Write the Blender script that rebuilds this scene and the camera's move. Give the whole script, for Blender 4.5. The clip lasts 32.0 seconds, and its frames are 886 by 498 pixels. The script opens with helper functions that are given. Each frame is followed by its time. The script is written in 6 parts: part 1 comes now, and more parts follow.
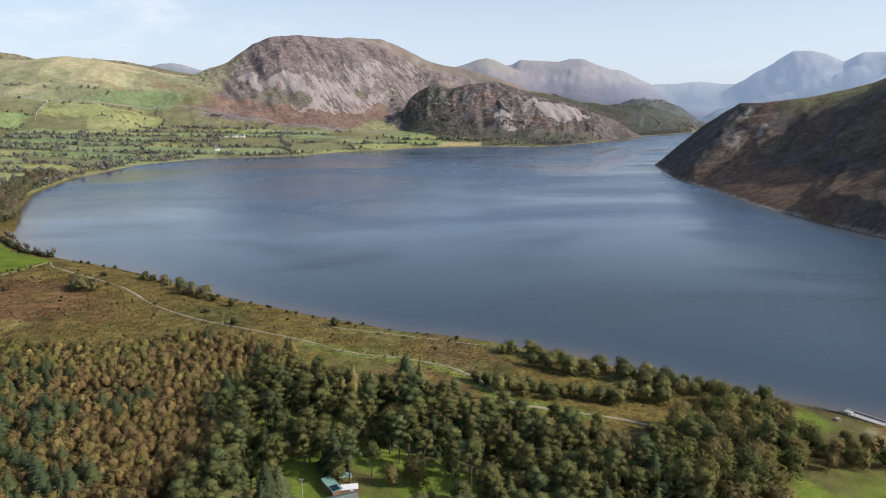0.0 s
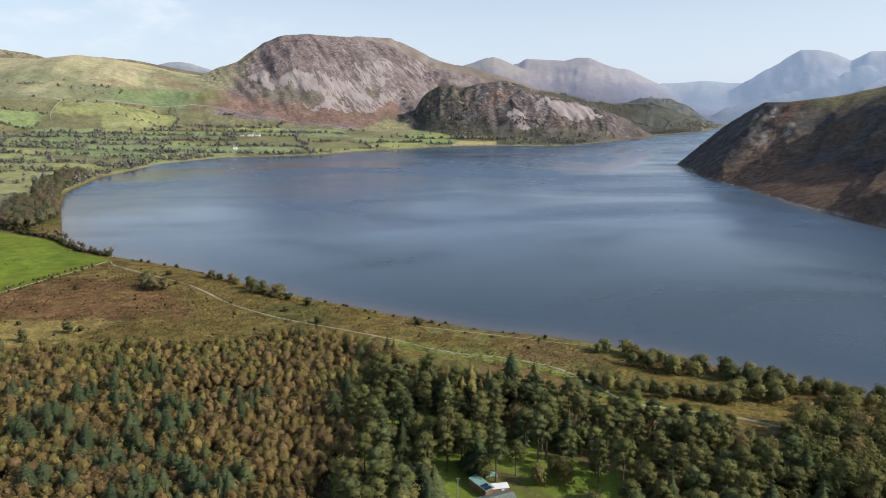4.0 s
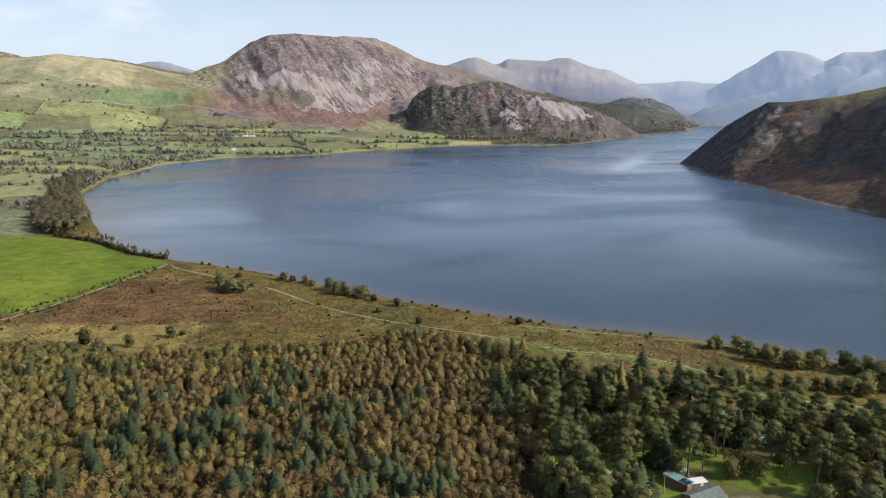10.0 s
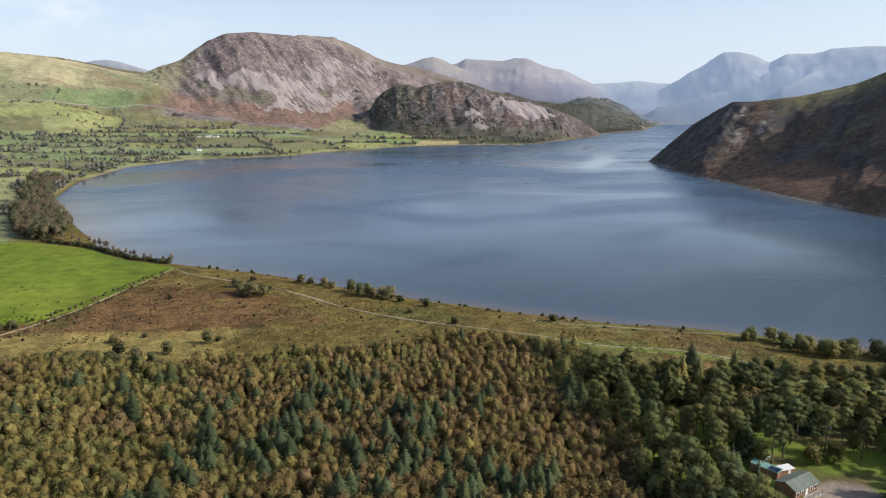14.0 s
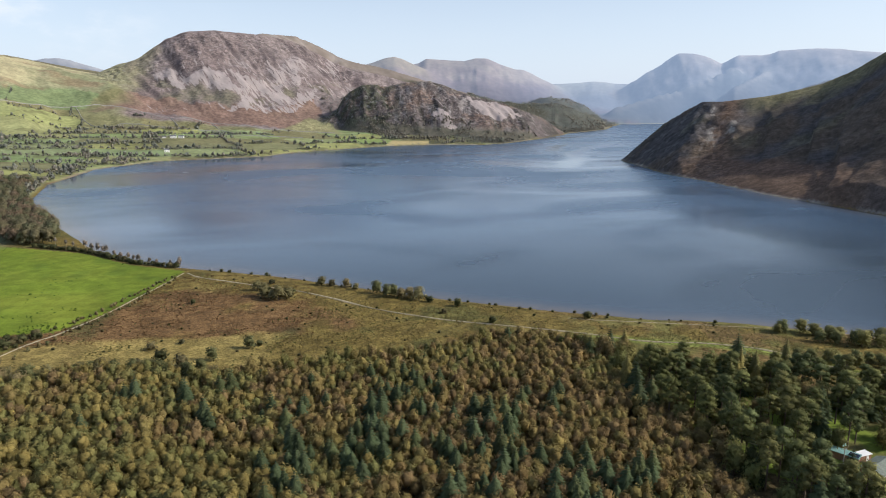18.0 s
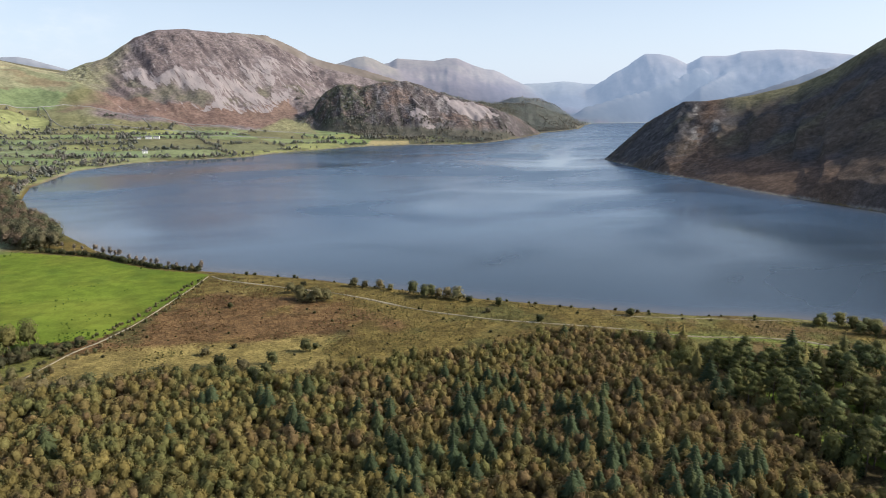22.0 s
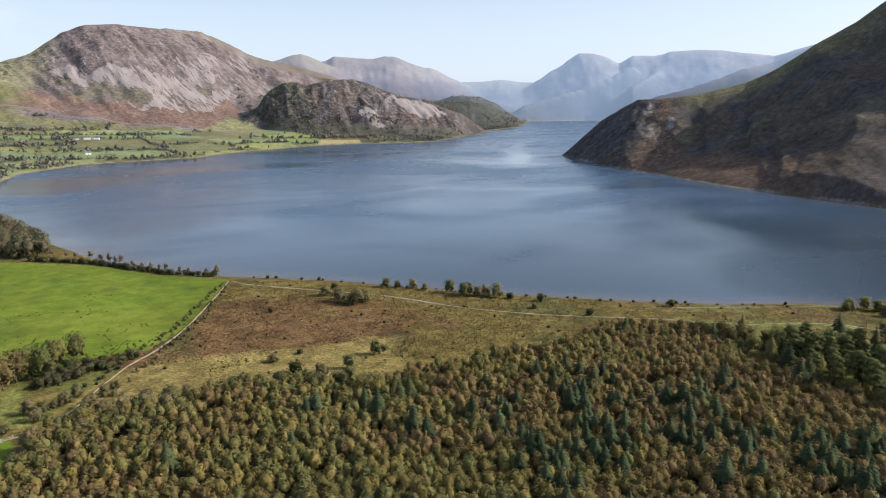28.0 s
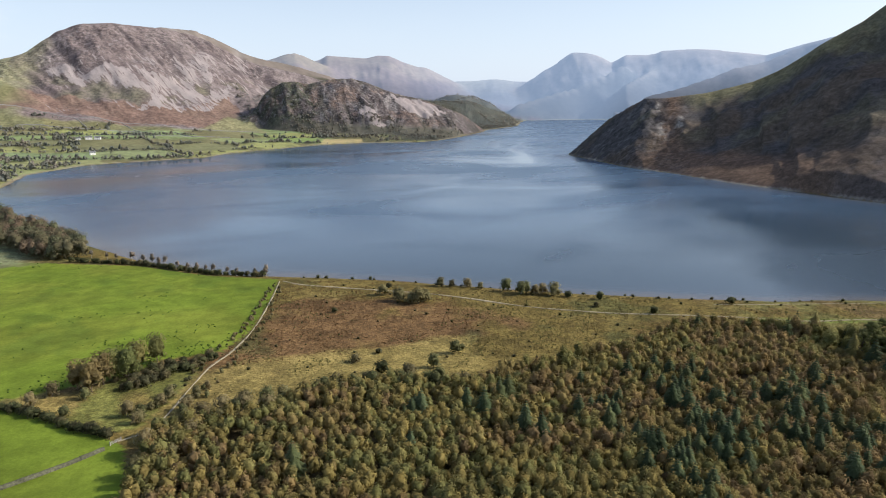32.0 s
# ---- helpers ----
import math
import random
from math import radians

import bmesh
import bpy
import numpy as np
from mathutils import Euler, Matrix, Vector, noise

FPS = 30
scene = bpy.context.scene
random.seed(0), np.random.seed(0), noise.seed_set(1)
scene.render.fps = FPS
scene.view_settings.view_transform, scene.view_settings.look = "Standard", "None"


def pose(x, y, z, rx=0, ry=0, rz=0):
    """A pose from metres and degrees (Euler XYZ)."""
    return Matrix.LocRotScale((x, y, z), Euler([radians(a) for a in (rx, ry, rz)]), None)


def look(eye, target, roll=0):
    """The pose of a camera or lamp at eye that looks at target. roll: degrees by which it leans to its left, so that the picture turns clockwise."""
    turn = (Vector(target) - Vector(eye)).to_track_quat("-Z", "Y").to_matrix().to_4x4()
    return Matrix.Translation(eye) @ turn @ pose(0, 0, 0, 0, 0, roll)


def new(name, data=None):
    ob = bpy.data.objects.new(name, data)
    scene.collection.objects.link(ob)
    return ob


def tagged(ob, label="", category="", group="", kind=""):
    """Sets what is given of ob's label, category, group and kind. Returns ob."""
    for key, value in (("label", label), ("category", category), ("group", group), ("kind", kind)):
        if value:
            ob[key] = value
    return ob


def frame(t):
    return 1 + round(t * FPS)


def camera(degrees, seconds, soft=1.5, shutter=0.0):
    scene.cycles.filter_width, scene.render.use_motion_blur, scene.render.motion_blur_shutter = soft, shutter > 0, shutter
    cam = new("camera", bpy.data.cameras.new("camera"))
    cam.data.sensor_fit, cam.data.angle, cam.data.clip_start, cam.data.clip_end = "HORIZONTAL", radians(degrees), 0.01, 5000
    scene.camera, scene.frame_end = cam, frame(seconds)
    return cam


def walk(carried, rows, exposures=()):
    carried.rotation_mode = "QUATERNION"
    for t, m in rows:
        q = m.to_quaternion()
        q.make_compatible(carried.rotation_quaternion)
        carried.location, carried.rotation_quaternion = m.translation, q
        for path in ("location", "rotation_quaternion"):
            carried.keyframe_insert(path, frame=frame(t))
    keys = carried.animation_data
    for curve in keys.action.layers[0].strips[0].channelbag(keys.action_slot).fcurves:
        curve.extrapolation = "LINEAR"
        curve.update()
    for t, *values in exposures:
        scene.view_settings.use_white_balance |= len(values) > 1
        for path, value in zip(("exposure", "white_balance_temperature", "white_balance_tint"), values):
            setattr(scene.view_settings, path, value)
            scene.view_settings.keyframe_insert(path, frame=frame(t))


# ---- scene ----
cam = camera(69.4, 32.0, soft=1.0)
METRES, EYE, TILT, LEAN, TURN = 300.0, 101.0, -12.37, 0.0, 0.0
ROWS = [
    (0.0, 0.0, 0.0, 0.0, 0.0, 0.0, -0.0),
    (0.5, -0.0159, 0.0, -0.0001, 0.02, -0.01, -0.0),
    (1.0, -0.032, 0.0001, -0.0001, 0.02, -0.05, -0.03),
    (1.5, -0.0482, 0.0, 0.0001, 0.03, -0.05, -0.02),
    (2.0, -0.0644, -0.0, 0.0002, 0.03, -0.09, -0.03),
    (2.5, -0.0809, -0.0001, 0.0001, 0.04, -0.12, -0.05),
    (3.0, -0.0972, -0.0002, 0.0004, 0.06, -0.14, -0.02),
    (3.5, -0.1138, -0.0004, 0.0003, 0.05, -0.12, -0.04),
    (5.5, -0.1801, -0.0007, 0.0004, 0.06, -0.06, -0.06),
    (6.0, -0.1966, -0.0005, 0.0005, 0.06, -0.07, -0.04),
    (6.5, -0.2131, -0.0005, 0.0004, 0.04, -0.1, -0.01),
    (7.0, -0.2296, -0.0007, 0.0005, -0.04, -0.1, -0.03),
    (7.5, -0.2459, -0.0009, 0.0006, -0.11, -0.1, -0.01),
    (8.0, -0.2619, -0.0009, 0.0006, -0.17, -0.11, 0.03),
    (8.5, -0.2778, -0.001, 0.0006, -0.39, -0.09, 0.11),
    (9.0, -0.2938, -0.001, 0.0006, -0.93, -0.09, 0.2),
    (9.5, -0.3095, -0.0007, 0.0008, -1.53, -0.1, 0.37),
    (10.0, -0.3254, -0.0003, 0.0006, -2.13, -0.1, 0.48),
    (10.5, -0.3409, 0.0003, 0.0008, -2.57, -0.11, 0.6),
    (11.0, -0.3566, 0.001, 0.0009, -2.97, -0.11, 0.69),
    (11.5, -0.3721, 0.0018, 0.0012, -3.43, -0.14, 0.8),
    (12.0, -0.3877, 0.0026, 0.0013, -3.92, -0.14, 0.9),
    (12.5, -0.4031, 0.0038, 0.0016, -4.47, -0.15, 1.05),
    (13.0, -0.4186, 0.005, 0.0016, -5.02, -0.14, 1.15),
    (13.5, -0.4339, 0.0063, 0.0021, -5.57, -0.17, 1.29),
    (14.0, -0.449, 0.0077, 0.0025, -6.1, -0.19, 1.41),
    (14.5, -0.4641, 0.0093, 0.0029, -6.66, -0.21, 1.54),
    (16.5, -0.5238, 0.0167, 0.0043, -9.11, -0.28, 2.05),
    (17.0, -0.539, 0.0191, 0.0049, -9.58, -0.3, 2.18),
    (17.5, -0.5545, 0.0217, 0.0054, -9.78, -0.31, 2.22),
    (18.0, -0.5699, 0.0244, 0.006, -9.8, -0.31, 2.22),
    (18.5, -0.5851, 0.0269, 0.0067, -10.07, -0.31, 2.3),
    (19.0, -0.6005, 0.0297, 0.0074, -10.47, -0.32, 2.38),
    (19.5, -0.6159, 0.0324, 0.0081, -10.81, -0.33, 2.45),
    (20.0, -0.6313, 0.0353, 0.0088, -11.12, -0.32, 2.5),
    (20.5, -0.6466, 0.0382, 0.0096, -11.42, -0.35, 2.59),
    (21.0, -0.6618, 0.0414, 0.0104, -11.74, -0.37, 2.67),
    (21.5, -0.6768, 0.0446, 0.011, -12.15, -0.4, 2.78),
    (22.0, -0.6919, 0.0481, 0.0117, -12.69, -0.46, 2.91),
    (22.5, -0.7069, 0.0516, 0.0123, -13.3, -0.49, 3.05),
    (23.0, -0.7219, 0.0553, 0.013, -13.91, -0.53, 3.2),
    (23.5, -0.7369, 0.0593, 0.0137, -14.43, -0.59, 3.33),
    (24.0, -0.7519, 0.0633, 0.0145, -14.98, -0.64, 3.47),
    (24.5, -0.7657, 0.0672, 0.0154, -15.55, -0.69, 3.61),
    (25.0, -0.7804, 0.0716, 0.0163, -16.13, -0.76, 3.74),
    (25.5, -0.795, 0.0762, 0.0173, -16.61, -0.83, 3.85),
    (27.5, -0.853, 0.0943, 0.0214, -18.4, -0.95, 4.21),
    (28.0, -0.8673, 0.0992, 0.0224, -18.51, -0.95, 4.24),
    (28.5, -0.8816, 0.1041, 0.0233, -18.61, -0.97, 4.27),
    (29.0, -0.8957, 0.1088, 0.0243, -18.6, -0.96, 4.27),
    (29.5, -0.91, 0.1136, 0.0254, -18.64, -0.96, 4.27),
    (30.0, -0.9244, 0.1184, 0.0265, -18.67, -0.97, 4.3),
    (30.5, -0.9387, 0.1233, 0.0277, -18.8, -0.98, 4.34),
    (31.0, -0.9529, 0.1283, 0.0288, -18.99, -0.98, 4.38),
    (31.5, -0.967, 0.1335, 0.0298, -19.19, -1.02, 4.44),
    (32.0, -0.9813, 0.1388, 0.0309, -19.44, -1.08, 4.5),
]
walk(cam, [(t, pose(0, 0, EYE, TILT, LEAN, TURN) @ pose(METRES * x, METRES * y, METRES * z, 90 + pitch, roll, yaw)) for t, x, y, z, yaw, pitch, roll in ROWS],
     [(0.0, 0.0, 6280, 10), (10.0, 0.02, 6280, 10), (20.0, 0.07, 6250, 10), (28.0, 0.13, 6250, 10), (32.0, 0.12, 6280, 10)])

# ---- light: autumn sun from the south over the fell, thin haze in the sky ----
SUN_UP, SUN_DIR = 33.0, Vector((0.95, -0.30, 0))


def make_world():
    w = bpy.data.worlds.new("sky")
    scene.world = w
    w.use_nodes = True
    nt = w.node_tree
    nt.nodes.clear()
    sky = nt.nodes.new("ShaderNodeTexSky")
    sky.sky_type, sky.sun_disc = "NISHITA", False
    sky.sun_elevation = radians(SUN_UP)
    sky.sun_rotation = math.atan2(SUN_DIR.x, SUN_DIR.y)
    sky.air_density, sky.dust_density, sky.ozone_density, sky.altitude = 1.0, 2.5, 1.5, 100
    tc = nt.nodes.new("ShaderNodeTexCoord")
    # thin clouds low over the north-western fells
    mp = nt.nodes.new("ShaderNodeMapping")
    mp.inputs["Scale"].default_value = (5.0, 5.0, 11.0)
    mp.inputs["Location"].default_value = (0.35, 0.0, 0.2)
    no = nt.nodes.new("ShaderNodeTexNoise")
    no.inputs["Scale"].default_value, no.inputs["Detail"].default_value = 1.9, 7
    no.inputs["Roughness"].default_value = 0.55
    ramp = nt.nodes.new("ShaderNodeMapRange")
    ramp.interpolation_type = "SMOOTHSTEP"
    ramp.inputs["From Min"].default_value, ramp.inputs["From Max"].default_value = 0.46, 0.76
    sep = nt.nodes.new("ShaderNodeSeparateXYZ")
    side = nt.nodes.new("ShaderNodeMapRange")
    side.interpolation_type = "SMOOTHSTEP"
    side.inputs["From Min"].default_value, side.inputs["From Max"].default_value = -0.16, -0.34
    side.inputs["To Min"].default_value, side.inputs["To Max"].default_value = 0.02, 0.55
    mul = nt.nodes.new("ShaderNodeMath")
    mul.operation = "MULTIPLY"
    haze = nt.nodes.new("ShaderNodeMapRange")
    haze.interpolation_type = "SMOOTHSTEP"
    haze.inputs["From Min"].default_value, haze.inputs["From Max"].default_value = -0.05, 0.45
    haze.inputs["To Min"].default_value, haze.inputs["To Max"].default_value = 0.70, 0.0
    mixh = nt.nodes.new("ShaderNodeMix")
    mixh.data_type = "RGBA"
    mixh.inputs["B"].default_value = (*HAZE, 1)
    mixc = nt.nodes.new("ShaderNodeMix")
    mixc.data_type = "RGBA"
    mixc.inputs["B"].default_value = (*CLOUD, 1)
    bg = nt.nodes.new("ShaderNodeBackground")
    bg.inputs["Strength"].default_value = SKY
    out = nt.nodes.new("ShaderNodeOutputWorld")
    ln = nt.links.new
    ln(tc.outputs["Generated"], mp.inputs["Vector"])
    ln(mp.outputs["Vector"], no.inputs["Vector"])
    ln(no.outputs["Fac"], ramp.inputs["Value"])
    ln(tc.outputs["Generated"], sep.inputs[0])
    ln(sep.outputs["X"], side.inputs["Value"])
    ln(sep.outputs["Z"], haze.inputs["Value"])
    ln(ramp.outputs["Result"], mul.inputs[0])
    ln(side.outputs["Result"], mul.inputs[1])
    ln(haze.outputs["Result"], mixh.inputs["Factor"])
    ln(sky.outputs["Color"], mixh.inputs["A"])
    ln(mixh.outputs["Result"], mixc.inputs["A"])
    ln(mul.outputs[0], mixc.inputs["Factor"])
    ln(mixc.outputs["Result"], bg.inputs["Color"])
    ln(bg.outputs[0], out.inputs["Surface"])


SKY, HAZE, CLOUD = 0.138, (6.6, 7.35, 8.45), (7.2, 7.2, 7.3)
make_world()
lamp = bpy.data.lights.new("sun", "SUN")
lamp.energy, lamp.angle, lamp.color = 4.15, radians(0.55), (1.0, 0.93, 0.82)
to_sun = SUN_DIR.normalized() * math.cos(radians(SUN_UP)) + Vector((0, 0, math.sin(radians(SUN_UP))))
new("sun", lamp).matrix_world = look((0, 0, 900), Vector((0, 0, 900)) - to_sun)
scene.view_settings.exposure = 0.0


# ---- numbers: noise, lines, blends ----
def lattice(ix, iy, seed):
    h = (ix.astype(np.int64) * 374761393 + iy.astype(np.int64) * 668265263 + seed * 1442695041) & 0xFFFFFFFF
    h = ((h ^ (h >> 13)) * 1274126177) & 0xFFFFFFFF
    return ((h ^ (h >> 16)) & 0xFFFF) / 65535.0


def vnoise(x, y, seed=0):
    ix, iy = np.floor(x), np.floor(y)
    fx, fy = x - ix, y - iy
    fx, fy = fx * fx * (3 - 2 * fx), fy * fy * (3 - 2 * fy)
    a, b = lattice(ix, iy, seed), lattice(ix + 1, iy, seed)
    c, d = lattice(ix, iy + 1, seed), lattice(ix + 1, iy + 1, seed)
    return (a + (b - a) * fx) * (1 - fy) + (c + (d - c) * fx) * fy


def fbm(x, y, octaves=4, seed=0, gain=0.5):
    """Layered noise from -1 to 1."""
    total, amp, norm = 0, 1.0, 0
    for k in range(octaves):
        total = total + amp * (vnoise(x * 2 ** k + 17.3 * k, y * 2 ** k - 9.1 * k, seed + k) * 2 - 1)
        norm += amp
        amp *= gain
    return total / norm


def step(a, b, v):
    u = np.clip((v - a) / (b - a), 0, 1)
    return u * u * (3 - 2 * u)


def to_line(x, y, pts, closed=False):
    """Distance to a line through pts, the run along it, and the other columns of pts carried along."""
    pts = np.array(pts, float)
    if closed:
        pts = np.vstack([pts, pts[:1]])
    best, run, carry, s0 = np.full(x.shape, 1e12), np.zeros(x.shape), np.zeros(x.shape + (pts.shape[1] - 2,)), 0.0
    for p, q in zip(pts[:-1], pts[1:]):
        e = q[:2] - p[:2]
        n = math.hypot(*e)
        u = np.clip(((x - p[0]) * e[0] + (y - p[1]) * e[1]) / (n * n), 0, 1)
        d = (x - p[0] - u * e[0]) ** 2 + (y - p[1] - u * e[1]) ** 2
        m = d < best
        best[m], run[m] = d[m], (s0 + u * n)[m]
        carry[m] = (p[2:] + u[..., None] * (q[2:] - p[2:]))[m]
        s0 += n
    return np.sqrt(best), run, carry


def inside(x, y, pts):
    hit = np.zeros(x.shape, bool)
    pts = list(pts)
    for (ax, ay), (bx, by) in zip(pts, pts[1:] + pts[:1]):
        if ay != by:
            hit ^= ((ay > y) != (by > y)) & (x < (bx - ax) * (y - ay) / (by - ay) + ax)
    return hit


# ---- the plan: lake, ridges, woods, fields ----
SHORE_WEST = [(330, 140), (200, 165), (140, 196), (106, 216), (71, 238), (51, 252), (12, 272), (-22, 283), (-62, 302), (-120, 338), (-170, 373), (-212, 402), (-262, 428),
              (-297, 449), (-343, 498), (-385, 570), (-440, 660), (-498, 775), (-545, 945), (-558, 1170), (-502, 1315), (-443, 1351), (-303, 1416)]
SHORE_EAST = [(-246, 1528), (-120, 1640), (-14, 1735), (101, 1770), (251, 1745), (330, 1800), (456, 1965), (664, 2269), (760, 2440), (1078, 2810), (1360, 3339), (1577, 3700), (2050, 3740),
              (2100, 3450), (1600, 2800), (1100, 1900), (700, 1450), (480, 1262), (412, 1215), (388, 1180), (366, 1050), (341, 925), (347, 805), (337, 690), (345, 569), (355, 470), (385, 260)]
SHORE = SHORE_WEST + SHORE_EAST

# ridge lines: x, y, height, half width
HERDUS = [(-1247, 2347, 81, 600), (-1155, 2403, 128, 637), (-1067, 2451, 170, 669), (-986, 2490, 206, 697), (-913, 2521, 240, 720), (-840, 2566, 280, 727), (-777, 2601, 324, 732), (-740, 2620, 350, 735), (-677, 2650, 381, 741), (-595, 2712, 391, 748), (-434, 2816, 390, 760),
          (-316, 2965, 379, 794), (-270, 2992, 360, 792), (-198, 2998, 326, 772), (-97, 3002, 282, 744), (-4, 3003, 260, 719), (115, 3000, 232, 688), (262, 2989, 194, 650)]
BORNE = [(-574, 3026, 390, 400), (-450, 3135, 428, 449), (-319, 3439, 449, 497), (-265, 3448, 431, 515), (-182, 3460, 393, 542), (-65, 3472, 340, 578), (43, 3480, 318, 611), (183, 3484, 287, 651), (355, 3480, 238, 700), (468, 3457, 195, 700)]
GRASS_FELL = [(-2600, 2350, 300, 1000), (-2000, 2430, 290, 950), (-1628, 2420, 276, 900), (-1500, 2400, 273, 900), (-1367, 2400, 286, 900), (-1248, 2420, 274, 800), (-1150, 2470, 254, 640),
              (-1080, 2570, 236, 430), (-1020, 2680, 226, 260)]
BACK_FELL = [(-2056, 2581, 362, 450), (-1917, 2686, 342, 450), (-1825, 2749, 330, 450), (-1777, 2781, 326, 450), (-1724, 2814, 310, 450), (-1639, 2864, 307, 450), (-1571, 3015, 325, 450), (-1479, 3061, 321, 450), (-1416, 3091, 306, 450), (-1330, 3129, 285, 450), (-1251, 3162, 271, 450),
             (-1157, 3197, 257, 450)]
FAR_FELL = [(-1880, 3952, 314, 500), (-1763, 4001, 356, 500), (-1703, 4025, 374, 500), (-1649, 4045, 378, 500), (-1584, 4069, 367, 500), (-1478, 4105, 335, 500), (-1401, 4129, 310, 500)]
KNOTT = [(-139, 2236, 97, 90), (-119, 2239, 125, 125), (-94, 2242, 151, 170), (-56, 2247, 174, 200), (-17, 2251, 178, 230), (27, 2255, 168, 248), (70, 2257, 180, 266), (128, 2260, 187, 290), (182, 2261, 189, 311), (234, 2257, 174, 318), (282, 2252, 155, 325),
         (321, 2247, 140, 330), (379, 2249, 129, 314), (429, 2253, 117, 300), (499, 2257, 95, 260), (569, 2259, 72, 220)]
LOW_HILL = [(903, 3859, 90, 300), (1002, 3827, 123, 377), (1067, 3804, 146, 429), (1131, 3780, 159, 480), (1227, 3742, 149, 440), (1322, 3702, 115, 400), (1416, 3659, 61, 292), (1479, 3629, 27, 220)]
STARLING = [(-13, 4763, 366, 900), (139, 4756, 406, 900), (255, 4748, 445, 900), (312, 4742, 453, 900), (369, 4737, 439, 900), (451, 4727, 401, 900), (596, 4706, 345, 900), (751, 4679, 287, 900)]
RED_PIKE = [(430, 4931, 405, 1000), (519, 4920, 422, 1000), (573, 4912, 454, 1000), (674, 4896, 447, 1000), (855, 4862, 436, 1000), (937, 4844, 456, 1000), (1018, 4825, 453, 1000), (1119, 4800, 408, 1000), (1219, 4772, 376, 1000), (1272, 4756, 372, 1000), (1360, 4729, 331, 1000),
            (1481, 4689, 269, 1000), (1640, 4630, 189, 1000)]
HEAD = [(1414, 4817, 256, 700), (1537, 4775, 276, 700), (1659, 4730, 279, 700), (1799, 4674, 291, 700), (1858, 4648, 286, 700), (1937, 4614, 273, 700), (2053, 4559, 268, 700), (2168, 4502, 250, 700)]
PILLAR = [(1744, 4480, 101, 300), (1861, 4459, 186, 445), (1985, 4433, 275, 600), (2087, 4410, 340, 675), (2136, 4398, 364, 711), (2208, 4380, 420, 765), (2288, 4359, 469, 825), (2389, 4329, 472, 900), (2470, 4303, 448, 900), (2571, 4269, 399, 900), (2608, 4239, 418, 900),
          (2647, 4206, 449, 900), (2768, 4102, 444, 900), (2811, 4063, 454, 900), (2839, 4037, 472, 900), (2922, 3958, 479, 900), (3092, 3783, 465, 900), (3189, 3673, 441, 900), (3302, 3537, 415, 900), (3363, 3458, 443, 900), (3457, 3328, 484, 900), (3526, 3225, 507, 900),
          (3637, 3046, 517, 900)]
SPUR = [(2513, 4008, 369, 330), (2448, 4008, 343, 321), (2351, 4006, 290, 308), (2268, 4004, 254, 297), (2150, 4001, 217, 282), (1978, 3994, 177, 260), (1821, 3983, 137, 210), (1663, 3969, 100, 160)]
RIB = [(2367, 4490, 474, 352), (2321, 4523, 398, 352), (2203, 4393, 305, 330), (2077, 4253, 165, 275), (1870, 4155, 67, 176)]
COMB = [(2738, 3928, 351, 441), (2437, 3784, 254, 378), (2246, 3722, 192, 315), (2019, 3692, 105, 231), (1917, 3681, 59, 158)]
WOOD_HILL = [(640, 3260, 60, 330), (740, 3240, 90, 380), (864, 3190, 105, 420), (960, 3170, 112, 430), (1050, 3130, 92, 360), (1150, 3090, 55, 280), (1220, 3080, 25, 200)]
HAYCOCK = [(1949, 3302, 85, 300), (2186, 3262, 148, 360), (2353, 3226, 187, 403), (2548, 3178, 251, 454), (2674, 3143, 302, 489), (2831, 3094, 333, 531), (3070, 3013, 440, 600), (3198, 2870, 487, 600)]
CRAG = [(404, 1212, 4, 60), (412, 1192, 30, 90), (423, 1165, 60, 130), (442, 1125, 98, 170), (468, 1085, 110, 200), (505, 1047, 110, 235), (560, 1012, 118, 310), (625, 965, 138, 410), (668, 925, 165, 480),
        (700, 890, 197, 530), (735, 850, 230, 590), (775, 815, 271, 640), (830, 770, 322, 700), (930, 690, 395, 780), (1100, 560, 450, 800), (1250, 300, 460, 900)]

RIDGES = [(HERDUS, 1.42), (GRASS_FELL, 1.25), (BACK_FELL, 1.3), (FAR_FELL, 1.3), (KNOTT, 1.12), (LOW_HILL, 1.4), (STARLING, 1.35), (RED_PIKE, 1.4), (HEAD, 1.3), (PILLAR, 1.5), (SPUR, 1.3),
          (HAYCOCK, 1.3), (CRAG, 1.25), (WOOD_HILL, 1.3), (RIB, 1.25), (COMB, 1.25), (BORNE, 1.3)]


def shore_dist(x, y):
    """Metres inland from the lake's edge, below zero in the lake."""
    d, _, _ = to_line(x, y, SHORE, True)
    d = np.where(inside(x, y, SHORE), -d, d)
    return d + 1.6 * fbm(x / 22, y / 22, 3, 5) + np.clip(y / 700 - 0.7, 0, 3) * fbm(x / 70, y / 70, 3, 8)


